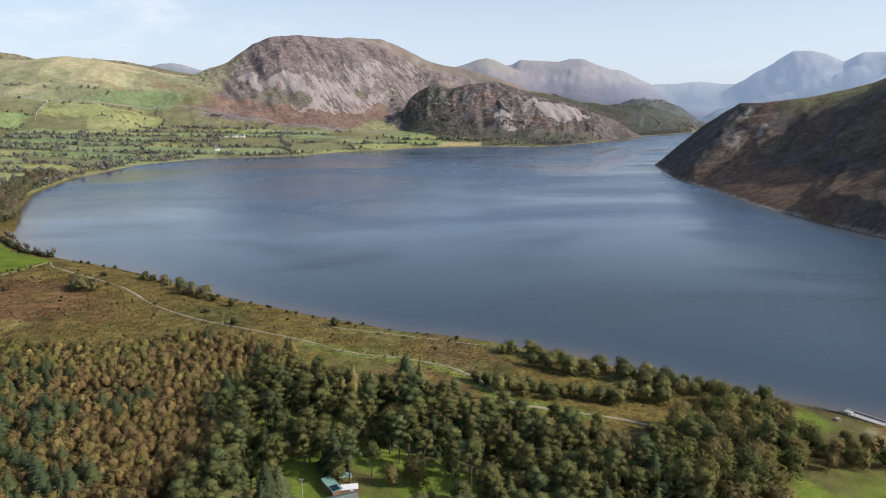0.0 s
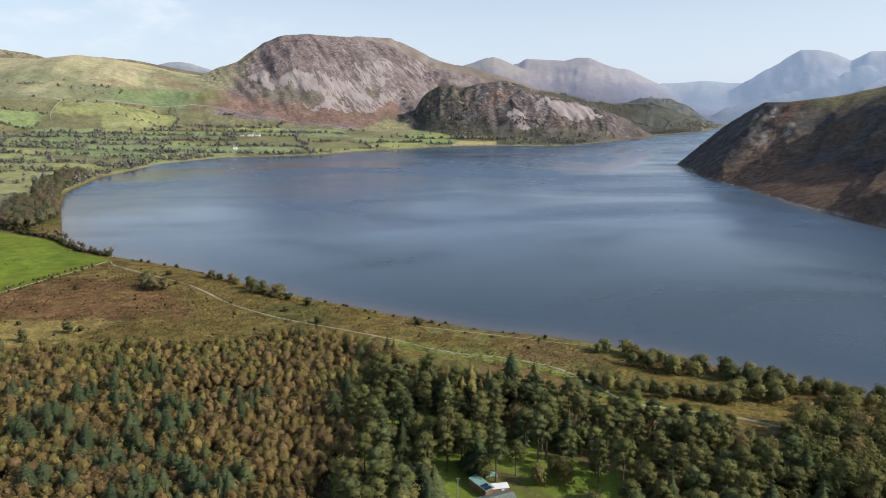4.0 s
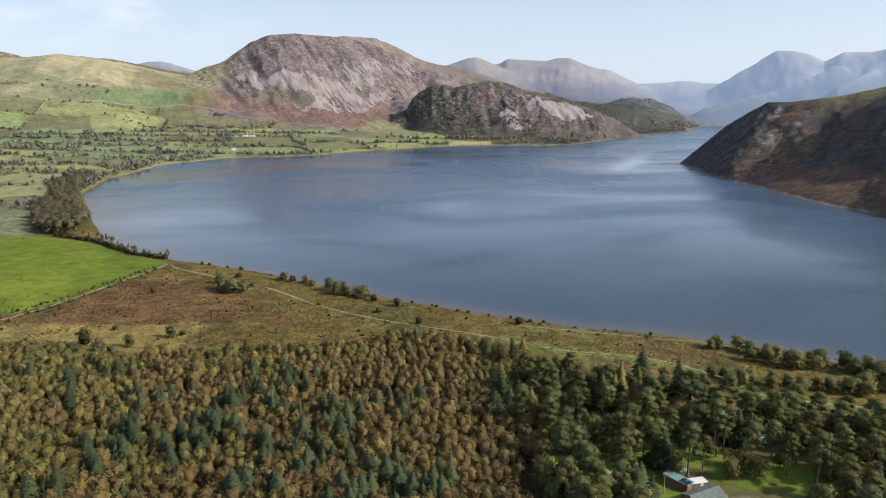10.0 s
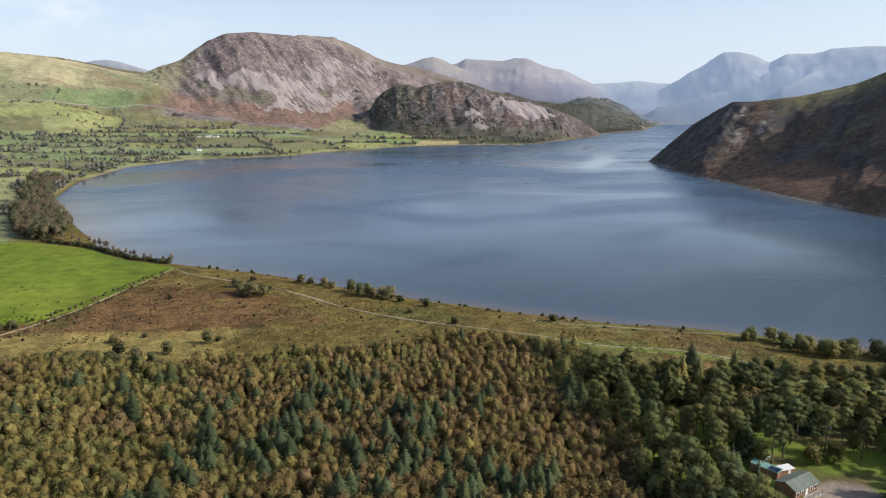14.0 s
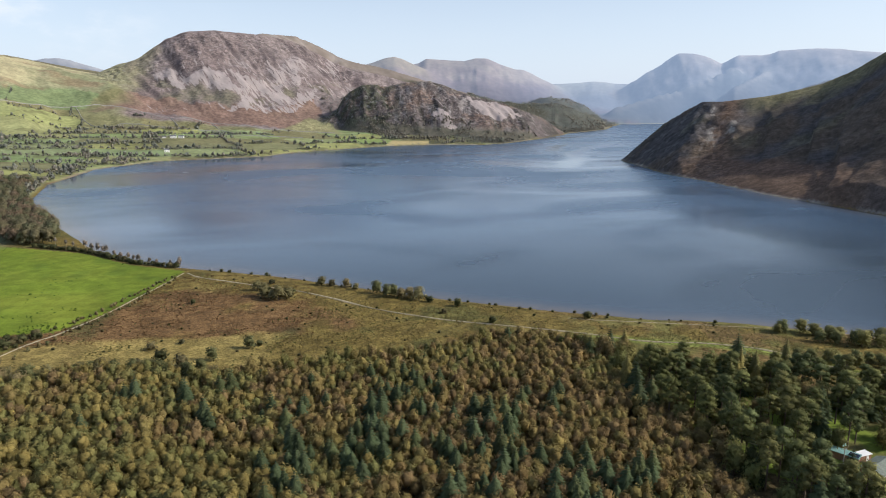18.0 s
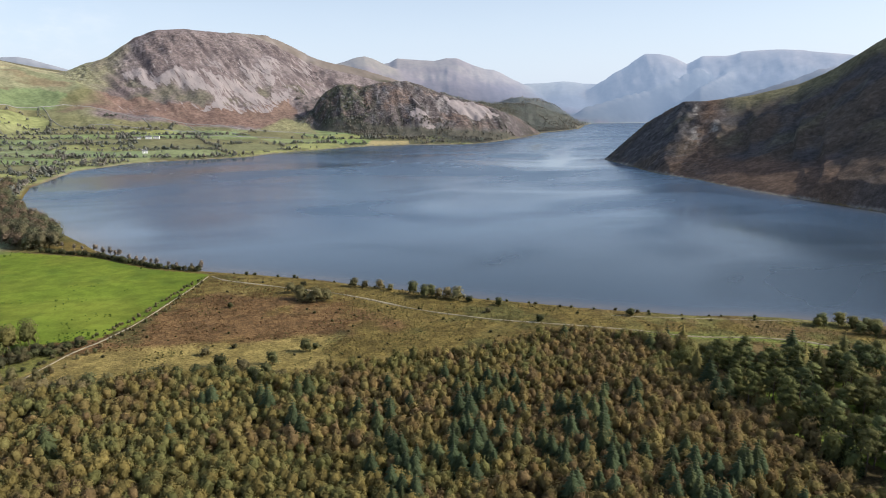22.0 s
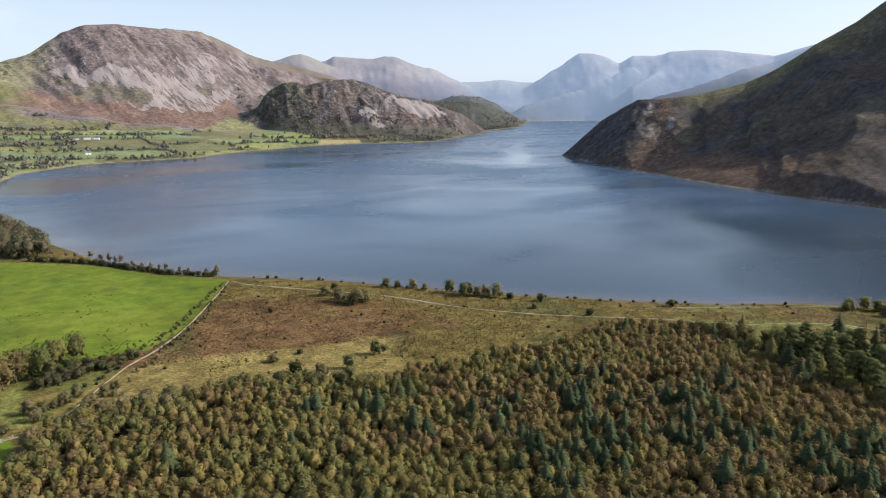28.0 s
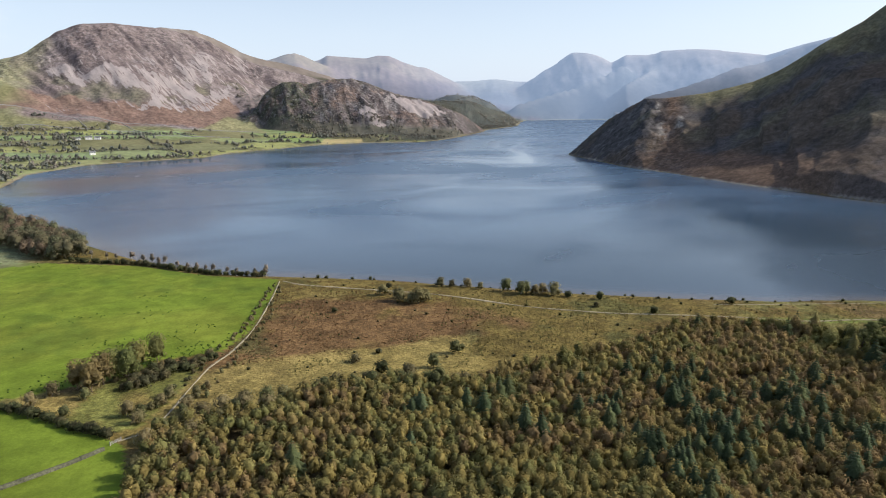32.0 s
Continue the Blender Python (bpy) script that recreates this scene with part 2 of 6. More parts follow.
def ridge(x, y, z, k, line, power, bend_x, bend_y):
    """Height of one ridge over the lake, the run along it, the way down from its crest and the share of its width."""
    distant = line in (BACK_FELL, FAR_FELL, STARLING, RED_PIKE, HEAD, PILLAR, SPUR, HAYCOCK, RIB, COMB)
    bend = 14.0 if line in (CRAG, KNOTT) else 7.0 if distant else 24.0
    r, run, carry = to_line(x + bend * bend_x, y + bend * bend_y, line)
    height, width = carry[..., 0], carry[..., 1]
    wob = 1 + (0.02 if distant else 0.08) * fbm(run / 160, r / 500, 3, 30 + k)
    u = np.clip(r / width * wob, 0, 1)
    top = (1 - (np.sqrt(u * u + 0.0009) - 0.03) / 0.97045).clip(0, 1)
    g = top ** power
    rocky = 0.3 if line is GRASS_FELL else 1.0
    gully = fbm(run / (150 if distant else 62), r / (420 if distant else 260), 4, 60 + k) * (u * (1 - u) * 4) * (1.1 if line is KNOTT else 0.4 if distant or line is CRAG else 0.9)
    knob = fbm(x / 45, y / 45, 4, 90 + k) * np.minimum(u * 5, 1) * (1 - u)
    if distant:
        knob = knob + 2.0 * fbm(x / 340, y / 340, 3, 190 + k, 0.4) * np.minimum(u * 3, 1) * (1 - u)
    fine = fbm(x / 13, y / 13, 3, 120 + k) * 4 * u * (1 - u)
    if distant:
        knob = knob + 1.3 * (0.5 - np.abs(fbm(run / 270 + 0.3 * fbm(x / 200, y / 200, 2, 296), r / 1300, 3, 298 + k)) * 2) * np.minimum(u * 2.5, 1) * (1 - u)
    zr = height * g + rocky * (height * (0.030 * gully + 0.040 * knob) + 3.2 * fine * (height > 60))
    if line is HERDUS:
        zr = zr + 9.0 * (0.55 - np.abs(fbm(run / 34, r / 210, 4, 297)) * 2.0) * np.minimum(u * 8, 1) * step(0.62, 0.40, u)
    if line is CRAG:
        spurs = 1 - np.abs(fbm(run / 85 + 0.15 * fbm(x / 40, y / 40, 2, 292), r / 150, 3, 291)) * 2
        zr = zr + (12.0 * fbm(x / 75, y / 75, 4, 290) + 16.0 * (spurs - 0.55) * step(120, 260, run)) * np.minimum(u * 3, 1) * np.minimum((1 - u) * 1.6, 1)
        zr = zr + 7.0 * (1 - np.abs(fbm(x / 26, y / 26, 3, 293)) * 2.4) * step(250, 150, run) * np.minimum(u * 6, 1) * (1 - u)
    if line is KNOTT:
        zr = zr + 13.0 * (0.7 - np.abs(fbm(run / 38, r / 170, 4, 295)) * 2.2) * np.minimum(u * 5, 1) * np.minimum((1 - u) * 1.8, 1)
    if line in (GRASS_FELL, HERDUS, KNOTT, BORNE):
        zr = zr + z * (1 - g) * 0.8 * (u < 1)
    return zr, run, r, u


def ground(x, y, full=False):
    """Height of the land over the lake; with full also each ridge's share and the runs along and down it."""
    d = shore_dist(x, y)
    far = step(650, 1300, y) * (1 - step(300, 480, x) * (1 - step(1500, 1900, y)))
    rate = 0.012 + 0.065 * far + 0.38 * step(290, 315, x) * (y < 1400)
    z = np.where(d > 0, 1.2 * (1 - np.exp(-np.maximum(d, 0) / 4)) + 85 * (1 - np.exp(-rate * np.maximum(d, 0) / 85)), 0)
    z += np.where(d > 0, np.minimum(d / 60, 1), 0) * (0.5 * fbm(x / 40, y / 40, 3, 11) + 4.0 * far * fbm(x / 160, y / 160, 3, 12))
    shares = []
    bend_x, bend_y = fbm(x / 95, y / 95, 3, 170), fbm(x / 95, y / 95, 3, 270)
    for k, (line, power) in enumerate(RIDGES):
        pts = np.array(line, float)
        reach = pts[:, 3].max() * 1.12 + 30
        near = (x > pts[:, 0].min() - reach) & (x < pts[:, 0].max() + reach) & (y > pts[:, 1].min() - reach) & (y < pts[:, 1].max() + reach)
        zr, run, r, u = np.zeros(x.shape), np.zeros(x.shape), np.full(x.shape, 9e3), np.ones(x.shape)
        if near.any():
            zr[near], run[near], r[near], u[near] = ridge(x[near], y[near], z[near], k, line, power, bend_x[near], bend_y[near])
            z[near] = np.maximum(z, zr)[near] + 3.5 * (np.exp(-np.abs(z - zr) / 14.0) * np.minimum((1 - u) * 8, 1))[near]
        shares.append((zr, run, r, u))
    z = np.minimum(z, 0.5 + np.maximum(d, 0) * 0.95)
    z = np.where((y > 3560) & (x > 1400), np.minimum(z, 1.5 + np.maximum(d - 90, 0) * 1.1), z)
    z = np.where(d < 0, -np.minimum(-d * 0.12, 9.0), np.maximum(z, 0.02 + np.minimum(d * 0.05, 0.4)))
    return (z, d, shares) if full else z


def gz(x, y):
    return float(ground(np.array([float(x)]), np.array([float(y)]))[0])


# ---- materials ----
def material(name, base, rough=0.9, metal=0.0, attr="", scales=((1.0, 0.25), (0.1, 0.2)), bump=0.0, bump_scale=2.0, island=0.0, thin=0.0, objrand=0.0, spec=0.3):
    """A surface: a base colour or colour attribute, varied by noise at two sizes, with fine relief."""
    m = bpy.data.materials.new(name)
    m.use_nodes = True
    nt = m.node_tree
    b = nt.nodes["Principled BSDF"]
    b.inputs["Roughness"].default_value, b.inputs["Metallic"].default_value = rough, metal
    b.inputs["Specular IOR Level"].default_value = spec
    ln = nt.links.new
    geo = nt.nodes.new("ShaderNodeNewGeometry")
    if attr:
        src = nt.nodes.new("ShaderNodeAttribute")
        src.attribute_name = attr
        col = src.outputs["Color"]
    else:
        src = nt.nodes.new("ShaderNodeRGB")
        src.outputs[0].default_value = (*base, 1)
        col = src.outputs[0]

    def vary(col, fac, amount):
        mr = nt.nodes.new("ShaderNodeMapRange")
        mr.inputs["To Min"].default_value, mr.inputs["To Max"].default_value = 1 - amount, 1 + amount
        ln(fac, mr.inputs["Value"])
        mx = nt.nodes.new("ShaderNodeVectorMath")
        mx.operation = "SCALE"
        ln(col, mx.inputs[0])
        ln(mr.outputs[0], mx.inputs["Scale"])
        return mx.outputs[0]

    for scale, amount in scales:
        no = nt.nodes.new("ShaderNodeTexNoise")
        no.inputs["Scale"].default_value, no.inputs["Detail"].default_value = scale, 4
        ln(geo.outputs["Position"], no.inputs["Vector"])
        st = nt.nodes.new("ShaderNodeMapRange")
        st.inputs["From Min"].default_value, st.inputs["From Max"].default_value = 0.3, 0.7
        ln(no.outputs["Fac"], st.inputs["Value"])
        col = vary(col, st.outputs[0], amount)
    if island:
        col = vary(col, geo.outputs["Random Per Island"], island)
    if objrand:
        oi = nt.nodes.new("ShaderNodeObjectInfo")
        col = vary(col, oi.outputs["Random"], objrand)
    ln(col, b.inputs["Base Color"])
    if bump:
        no = nt.nodes.new("ShaderNodeTexNoise")
        no.inputs["Scale"].default_value, no.inputs["Detail"].default_value = bump_scale, 6
        ln(geo.outputs["Position"], no.inputs["Vector"])
        bp = nt.nodes.new("ShaderNodeBump")
        bp.inputs["Strength"].default_value, bp.inputs["Distance"].default_value = bump, 1.0 / bump_scale
        ln(no.outputs["Fac"], bp.inputs["Height"])
        ln(bp.outputs[0], b.inputs["Normal"])
    if thin:
        tr = nt.nodes.new("ShaderNodeBsdfTranslucent")
        ln(col, tr.inputs["Color"])
        mix = nt.nodes.new("ShaderNodeMixShader")
        mix.inputs[0].default_value = thin
        ln(b.outputs[0], mix.inputs[1])
        ln(tr.outputs[0], mix.inputs[2])
        ln(mix.outputs[0], nt.nodes["Material Output"].inputs["Surface"])
    return m


def water_material():
    """Dark peaty lake: ripples of two sizes, stronger where the wind strikes it."""
    m = bpy.data.materials.new("lake_water")
    m.use_nodes = True
    nt = m.node_tree
    b = nt.nodes["Principled BSDF"]
    ln = nt.links.new
    geo = nt.nodes.new("ShaderNodeNewGeometry")
    mp = nt.nodes.new("ShaderNodeMapping")
    mp.inputs["Scale"].default_value = (0.0022, 0.0040, 1)
    mp.inputs["Rotation"].default_value = (0, 0, radians(18))
    wind = nt.nodes.new("ShaderNodeTexNoise")
    wind.inputs["Scale"].default_value, wind.inputs["Detail"].default_value, wind.inputs["Distortion"].default_value = 1.6, 3, 0.8
    st = nt.nodes.new("ShaderNodeMapRange")
    st.interpolation_type = "SMOOTHSTEP"
    st.inputs["From Min"].default_value, st.inputs["From Max"].default_value = 0.08, 0.80
    ro = nt.nodes.new("ShaderNodeMapRange")
    ro.inputs["To Min"].default_value, ro.inputs["To Max"].default_value = 0.05, 0.34
    bs = nt.nodes.new("ShaderNodeMapRange")
    bs.inputs["To Min"].default_value, bs.inputs["To Max"].default_value = 0.03, 0.36
    rip = nt.nodes.new("ShaderNodeTexNoise")
    rip.inputs["Scale"].default_value, rip.inputs["Detail"].default_value = 0.7, 5
    bp = nt.nodes.new("ShaderNodeBump")
    bp.inputs["Distance"].default_value = 0.25
    ln(geo.outputs["Position"], mp.inputs["Vector"])
    ln(mp.outputs[0], wind.inputs["Vector"])
    slick = nt.nodes.new("ShaderNodeAttribute")
    slick.attribute_name = "mask"
    calm = nt.nodes.new("ShaderNodeMath")
    calm.operation = "SUBTRACT"
    ln(wind.outputs["Fac"], calm.inputs[0])
    ln(slick.outputs["Fac"], calm.inputs[1])
    ln(calm.outputs[0], st.inputs["Value"])
    ln(st.outputs[0], ro.inputs["Value"])
    ln(st.outputs[0], bs.inputs["Value"])
    ln(ro.outputs[0], b.inputs["Roughness"])
    ln(geo.outputs["Position"], rip.inputs["Vector"])
    ln(rip.outputs["Fac"], bp.inputs["Height"])
    ln(bs.outputs[0], bp.inputs["Strength"])
    ln(bp.outputs[0], b.inputs["Normal"])
    shoal = nt.nodes.new("ShaderNodeAttribute")
    shoal.attribute_name = "cover"
    ln(shoal.outputs["Color"], b.inputs["Base Color"])
    b.inputs["IOR"].default_value = 1.333
    return m


def ground_material():
    """Turf, moor and fell: the cover's colour, tussocks, scree runs and broken rock by their masks (red: scree, green: rock, blue: tussocks)."""
    m = bpy.data.materials.new("fell_ground")
    m.use_nodes = True
    nt = m.node_tree
    b = nt.nodes["Principled BSDF"]
    b.inputs["Roughness"].default_value, b.inputs["Specular IOR Level"].default_value = 0.95, 0.1
    ln = nt.links.new
    geo = nt.nodes.new("ShaderNodeNewGeometry")
    cov, msk = nt.nodes.new("ShaderNodeAttribute"), nt.nodes.new("ShaderNodeAttribute")
    cov.attribute_name, msk.attribute_name = "cover", "mask"
    rgb = nt.nodes.new("ShaderNodeSeparateColor")
    ln(msk.outputs["Color"], rgb.inputs[0])

    def tex(scale, detail=5, stretch=None, turn=0.0, rough=0.55):
        no = nt.nodes.new("ShaderNodeTexNoise")
        no.inputs["Scale"].default_value, no.inputs["Detail"].default_value, no.inputs["Roughness"].default_value = scale, detail, rough
        if stretch:
            mp = nt.nodes.new("ShaderNodeMapping")
            mp.vector_type = "TEXTURE"
            mp.inputs["Scale"].default_value, mp.inputs["Rotation"].default_value = stretch, (0, 0, radians(turn))
            ln(geo.outputs["Position"], mp.inputs["Vector"])
            ln(mp.outputs[0], no.inputs["Vector"])
        else:
            ln(geo.outputs["Position"], no.inputs["Vector"])
        return no.outputs["Fac"]

    def ramp(v, a, c, lo=0.0, hi=1.0):
        mr = nt.nodes.new("ShaderNodeMapRange")
        mr.interpolation_type = "SMOOTHSTEP"
        for key, val in (("From Min", a), ("From Max", c), ("To Min", lo), ("To Max", hi)):
            mr.inputs[key].default_value = val
        ln(v, mr.inputs["Value"])
        return mr.outputs[0]

    def calc(op, p, q):
        mt = nt.nodes.new("ShaderNodeMath")
        mt.operation = op
        for k, v in enumerate((p, q)):
            if isinstance(v, (int, float)):
                mt.inputs[k].default_value = v
            else:
                ln(v, mt.inputs[k])
        return mt.outputs[0]

    def scaled(col, fac):
        vm = nt.nodes.new("ShaderNodeVectorMath")
        vm.operation = "SCALE"
        ln(col, vm.inputs[0])
        ln(fac, vm.inputs["Scale"])
        return vm.outputs[0]

    def blend(a, c, fac):
        mx = nt.nodes.new("ShaderNodeMix")
        mx.data_type = "RGBA"
        ln(a, mx.inputs["A"])
        if isinstance(c, tuple):
            mx.inputs["B"].default_value = (*c, 1)
        else:
            ln(c, mx.inputs["B"])
        ln(fac, mx.inputs["Factor"])
        return mx.outputs["Result"]

    col = scaled(cov.outputs["Color"], ramp(tex(0.02, 5), 0.3, 0.7, 0.86, 1.14))
    col = scaled(col, ramp(tex(0.11, 6), 0.3, 0.7, 0.82, 1.18))
    # tussocks and heather stems
    tus = ramp(tex(0.75, 5, rough=0.7), 0.34, 0.66, 0.62, 1.38)
    one = calc("ADD", calc("MULTIPLY", rgb.outputs["Blue"], calc("SUBTRACT", tus, 1.0)), 1.0)
    col = scaled(col, one)
    clump = ramp(tex(0.20, 4, rough=0.6), 0.36, 0.64, 0.74, 1.26)
    col = scaled(col, calc("ADD", calc("MULTIPLY", rgb.outputs["Blue"], calc("SUBTRACT", clump, 1.0)), 1.0))
    # patches of heather, bracken and stones on the steep fells
    patch = ramp(tex(0.055, 9, rough=0.80), 0.37, 0.63, 0.68, 1.32)
    steep = ramp(rgb.outputs["Green"], 0.0, 0.3)
    col = scaled(col, calc("ADD", calc("MULTIPLY", steep, calc("SUBTRACT", patch, 1.0)), 1.0))
    # broken rock: dark and pale patches from one noise
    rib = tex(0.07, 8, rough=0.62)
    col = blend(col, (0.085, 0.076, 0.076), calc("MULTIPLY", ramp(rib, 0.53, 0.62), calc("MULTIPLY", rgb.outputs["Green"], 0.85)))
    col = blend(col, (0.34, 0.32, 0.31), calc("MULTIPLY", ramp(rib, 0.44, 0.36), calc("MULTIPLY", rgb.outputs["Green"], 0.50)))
    # scree runs down the fall line
    run = tex(0.100, 8, (1.0, 7.0, 7.0), 30, 0.62)
    scree = ramp(calc("ADD", run, calc("MULTIPLY", calc("SUBTRACT", rgb.outputs["Red"], 0.5), 0.46)), 0.548, 0.574)
    stones = nt.nodes.new("ShaderNodeRGB")
    stones.outputs[0].default_value = (0.345, 0.298, 0.285, 1)
    col = blend(col, scaled(stones.outputs[0], ramp(tex(0.3, 3), 0.3, 0.7, 0.82, 1.0)), calc("MULTIPLY", scree, ramp(rgb.outputs["Red"], 0.02, 0.12)))
    ln(col, b.inputs["Base Color"])
    bp = nt.nodes.new("ShaderNodeBump")
    bp.inputs["Distance"].default_value = 0.8
    ln(tex(0.9, 6), bp.inputs["Height"])
    ln(calc("ADD", 0.12, calc("MULTIPLY", rgb.outputs["Blue"], 0.6)), bp.inputs["Strength"])
    bq = nt.nodes.new("ShaderNodeBump")
    bq.inputs["Distance"].default_value = 16.0
    ln(rib, bq.inputs["Height"])
    ln(calc("MULTIPLY", rgb.outputs["Green"], 0.75), bq.inputs["Strength"])
    ln(bp.outputs[0], bq.inputs["Normal"])
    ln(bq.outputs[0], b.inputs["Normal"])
    return m


GROUND = ground_material()
WATER = water_material()


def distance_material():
    """The backdrop of far fells: their colours, with kilometres of haze painted on as bluish emission."""
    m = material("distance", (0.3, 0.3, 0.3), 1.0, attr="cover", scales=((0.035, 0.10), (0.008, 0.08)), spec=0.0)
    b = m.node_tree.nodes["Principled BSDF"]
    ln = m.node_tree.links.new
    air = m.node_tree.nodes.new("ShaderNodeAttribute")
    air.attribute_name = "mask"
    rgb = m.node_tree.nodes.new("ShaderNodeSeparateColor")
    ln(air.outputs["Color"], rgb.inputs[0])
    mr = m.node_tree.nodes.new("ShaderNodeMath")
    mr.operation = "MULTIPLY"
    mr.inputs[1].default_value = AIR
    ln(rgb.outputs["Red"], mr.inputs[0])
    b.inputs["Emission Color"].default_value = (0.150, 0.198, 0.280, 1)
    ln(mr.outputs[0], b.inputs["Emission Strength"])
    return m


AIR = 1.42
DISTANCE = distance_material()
LEAF = material("foliage", (0.1, 0.1, 0.05), 0.75, attr="tint", scales=((0.5, 0.12),), island=0.16, thin=0.38, objrand=0.24, spec=0.1)


def soft_crowns(m):
    """Light the sprays of a crown as one mass, by the direction that each faces."""
    nt = m.node_tree
    at = nt.nodes.new("ShaderNodeAttribute")
    at.attribute_name = "facing"
    vt = nt.nodes.new("ShaderNodeVectorTransform")
    vt.vector_type, vt.convert_from, vt.convert_to = "NORMAL", "OBJECT", "WORLD"
    nt.links.new(at.outputs["Vector"], vt.inputs[0])
    nt.links.new(vt.outputs[0], nt.nodes["Principled BSDF"].inputs["Normal"])


soft_crowns(LEAF)
BARK = material("bark", (0.13, 0.10, 0.075), 0.95, scales=((3.0, 0.3), (0.6, 0.2)), bump=0.6, bump_scale=9, spec=0.1)
PALE_BARK = material("pale_bark", (0.36, 0.33, 0.29), 0.9, scales=((3.0, 0.3), (0.6, 0.2)), spec=0.1)
GRAVEL = material("path_gravel", (0.330, 0.285, 0.190), 0.95, scales=((2.0, 0.2), (0.3, 0.15)), bump=0.4, bump_scale=5, spec=0.1)
MOSSY = material("mossy_stone", (0.115, 0.112, 0.075), 0.95, scales=((1.5, 0.35), (0.4, 0.25)), bump=0.6, bump_scale=3, spec=0.1)
STONE = material("grey_stone", (0.30, 0.29, 0.27), 0.9, scales=((1.5, 0.3), (0.2, 0.15)), bump=0.5, bump_scale=4, island=0.2)


# ---- mesh helpers ----
def mesh_data(name, verts, faces, mat, colors=None, smooth=False, extra=None):
    """A mesh of triangles or quads from arrays; colors give the tint of each vertex."""
    verts, faces = np.asarray(verts, np.float32), np.asarray(faces, np.int32)
    me = bpy.data.meshes.new(name)
    n, k = faces.shape
    me.vertices.add(len(verts))
    me.vertices.foreach_set("co", verts.ravel())
    me.loops.add(n * k)
    me.loops.foreach_set("vertex_index", faces.ravel())
    me.polygons.add(n)
    me.polygons.foreach_set("loop_start", np.arange(n, dtype=np.int32) * k)
    me.polygons.foreach_set("loop_total", np.full(n, k, np.int32))
    if smooth:
        me.polygons.foreach_set("use_smooth", np.ones(n, bool))
    if colors is not None:
        at = me.color_attributes.new(smooth and "cover" or "tint", "FLOAT_COLOR", "POINT")
        at.data.foreach_set("color", np.c_[np.asarray(colors, np.float32), np.ones(len(verts), np.float32)].ravel())
    if extra is not None:
        at = me.color_attributes.new("mask", "FLOAT_COLOR", "POINT")
        at.data.foreach_set("color", np.c_[np.asarray(extra, np.float32), np.ones(len(verts), np.float32)].ravel())
    me.materials.append(mat)
    me.update(calc_edges=True)
    return me


def part(name, me, parent, label=""):
    """A mesh, or a bmesh's mesh, as one part of a thing."""
    ob = new(name, me)
    ob.parent = parent
    return tagged(ob, label) if label else ob


def bm_mesh(name, bm, mat):
    me = bpy.data.meshes.new(name)
    bm.to_mesh(me)
    bm.free()
    me.materials.append(mat)
    return me


# ---- the land: one sheet, finer near the walk ----
def build_ground():
    ang = np.concatenate([np.arange(-180, -62, 2.0), np.arange(-62, -50, 0.5), np.arange(-50, 47, 0.155), np.arange(47, 60, 0.5), np.arange(60, 180, 2.0)])
    rad = [0.01, 20.0, 45.0, 65.0]
    while rad[-1] < 5200:
        rad.append(rad[-1] * (1.0048 if 1850 < rad[-1] < 2950 else 1.0055 if 620 < rad[-1] < 1400 else 1.0084))
    rad = np.array(rad)
    a = np.radians(ang)
    na, nr = len(ang), len(rad)
    x = -150 + rad[:, None] * np.sin(a)[None]
    y = 20 + rad[:, None] * np.cos(a)[None]
    z, d, shares = ground(x, y, True)
    zx = np.gradient(z, axis=1) / np.maximum(np.hypot(np.gradient(x, axis=1), np.gradient(y, axis=1)), 0.01)
    zr = np.gradient(z, axis=0) / np.maximum(np.gradient(rad), 0.01)[:, None]
    slope = np.hypot(zx, zr)
    col, mask = paint(x, y, z, d, shares, slope)
    idx = np.arange(nr * na).reshape(nr, na)
    nxt = np.roll(idx, -1, axis=1)
    quads = np.stack([idx[:-1], nxt[:-1], nxt[1:], idx[1:]], -1).reshape(-1, 4)[:, ::-1]
    deep = (d.ravel()[quads] < -25).all(1)
    quads = quads[~deep]
    v = np.stack([x, y, z], -1).reshape(-1, 3)
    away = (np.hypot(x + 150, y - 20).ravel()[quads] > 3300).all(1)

    def sheet(name, faces, mat, label, category):
        used = np.unique(faces)
        remap = np.zeros(nr * na, int)
        remap[used] = np.arange(len(used))
        tagged(new(name, mesh_data(name, v[used], remap[faces], mat, col.reshape(-1, 3)[used], True, mask.reshape(-1, 3)[used])), label, category, kind="structure")

    sheet("ground", quads[~away], GROUND, "rolling lakeside land of pasture, bracken moor, scree and heather", "ground")
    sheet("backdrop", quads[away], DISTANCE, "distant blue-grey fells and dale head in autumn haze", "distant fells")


# screes and bracken of the heather fell
PINK_SCREE = [(-749, 2439), (-700, 2450), (-637, 2381), (-576, 2432), (-526, 2425), (-470, 2336), (-409, 2296), (-335, 2239), (-359, 2210), (-422, 2207), (-462, 2196), (-508, 2200), (-527, 2256), (-578, 2311),
              (-649, 2321), (-733, 2349)]
GREY_SCREE = [(-394, 2605), (-340, 2560), (-300, 2740), (-258, 2775), (-252, 2643), (-280, 2535), (-232, 2527), (-307, 2415), (-252, 2431), (-182, 2517), (-238, 2367), (-269, 2253), (-320, 2240), (-380, 2280),
              (-441, 2346), (-510, 2439), (-462, 2441), (-402, 2405), (-375, 2480)]
HIGH_SCREE = [(-235, 3000), (-122, 3010), (-97, 2877), (-30, 2700), (40, 2640), (-20, 2620), (-100, 2760), (-178, 2900)]
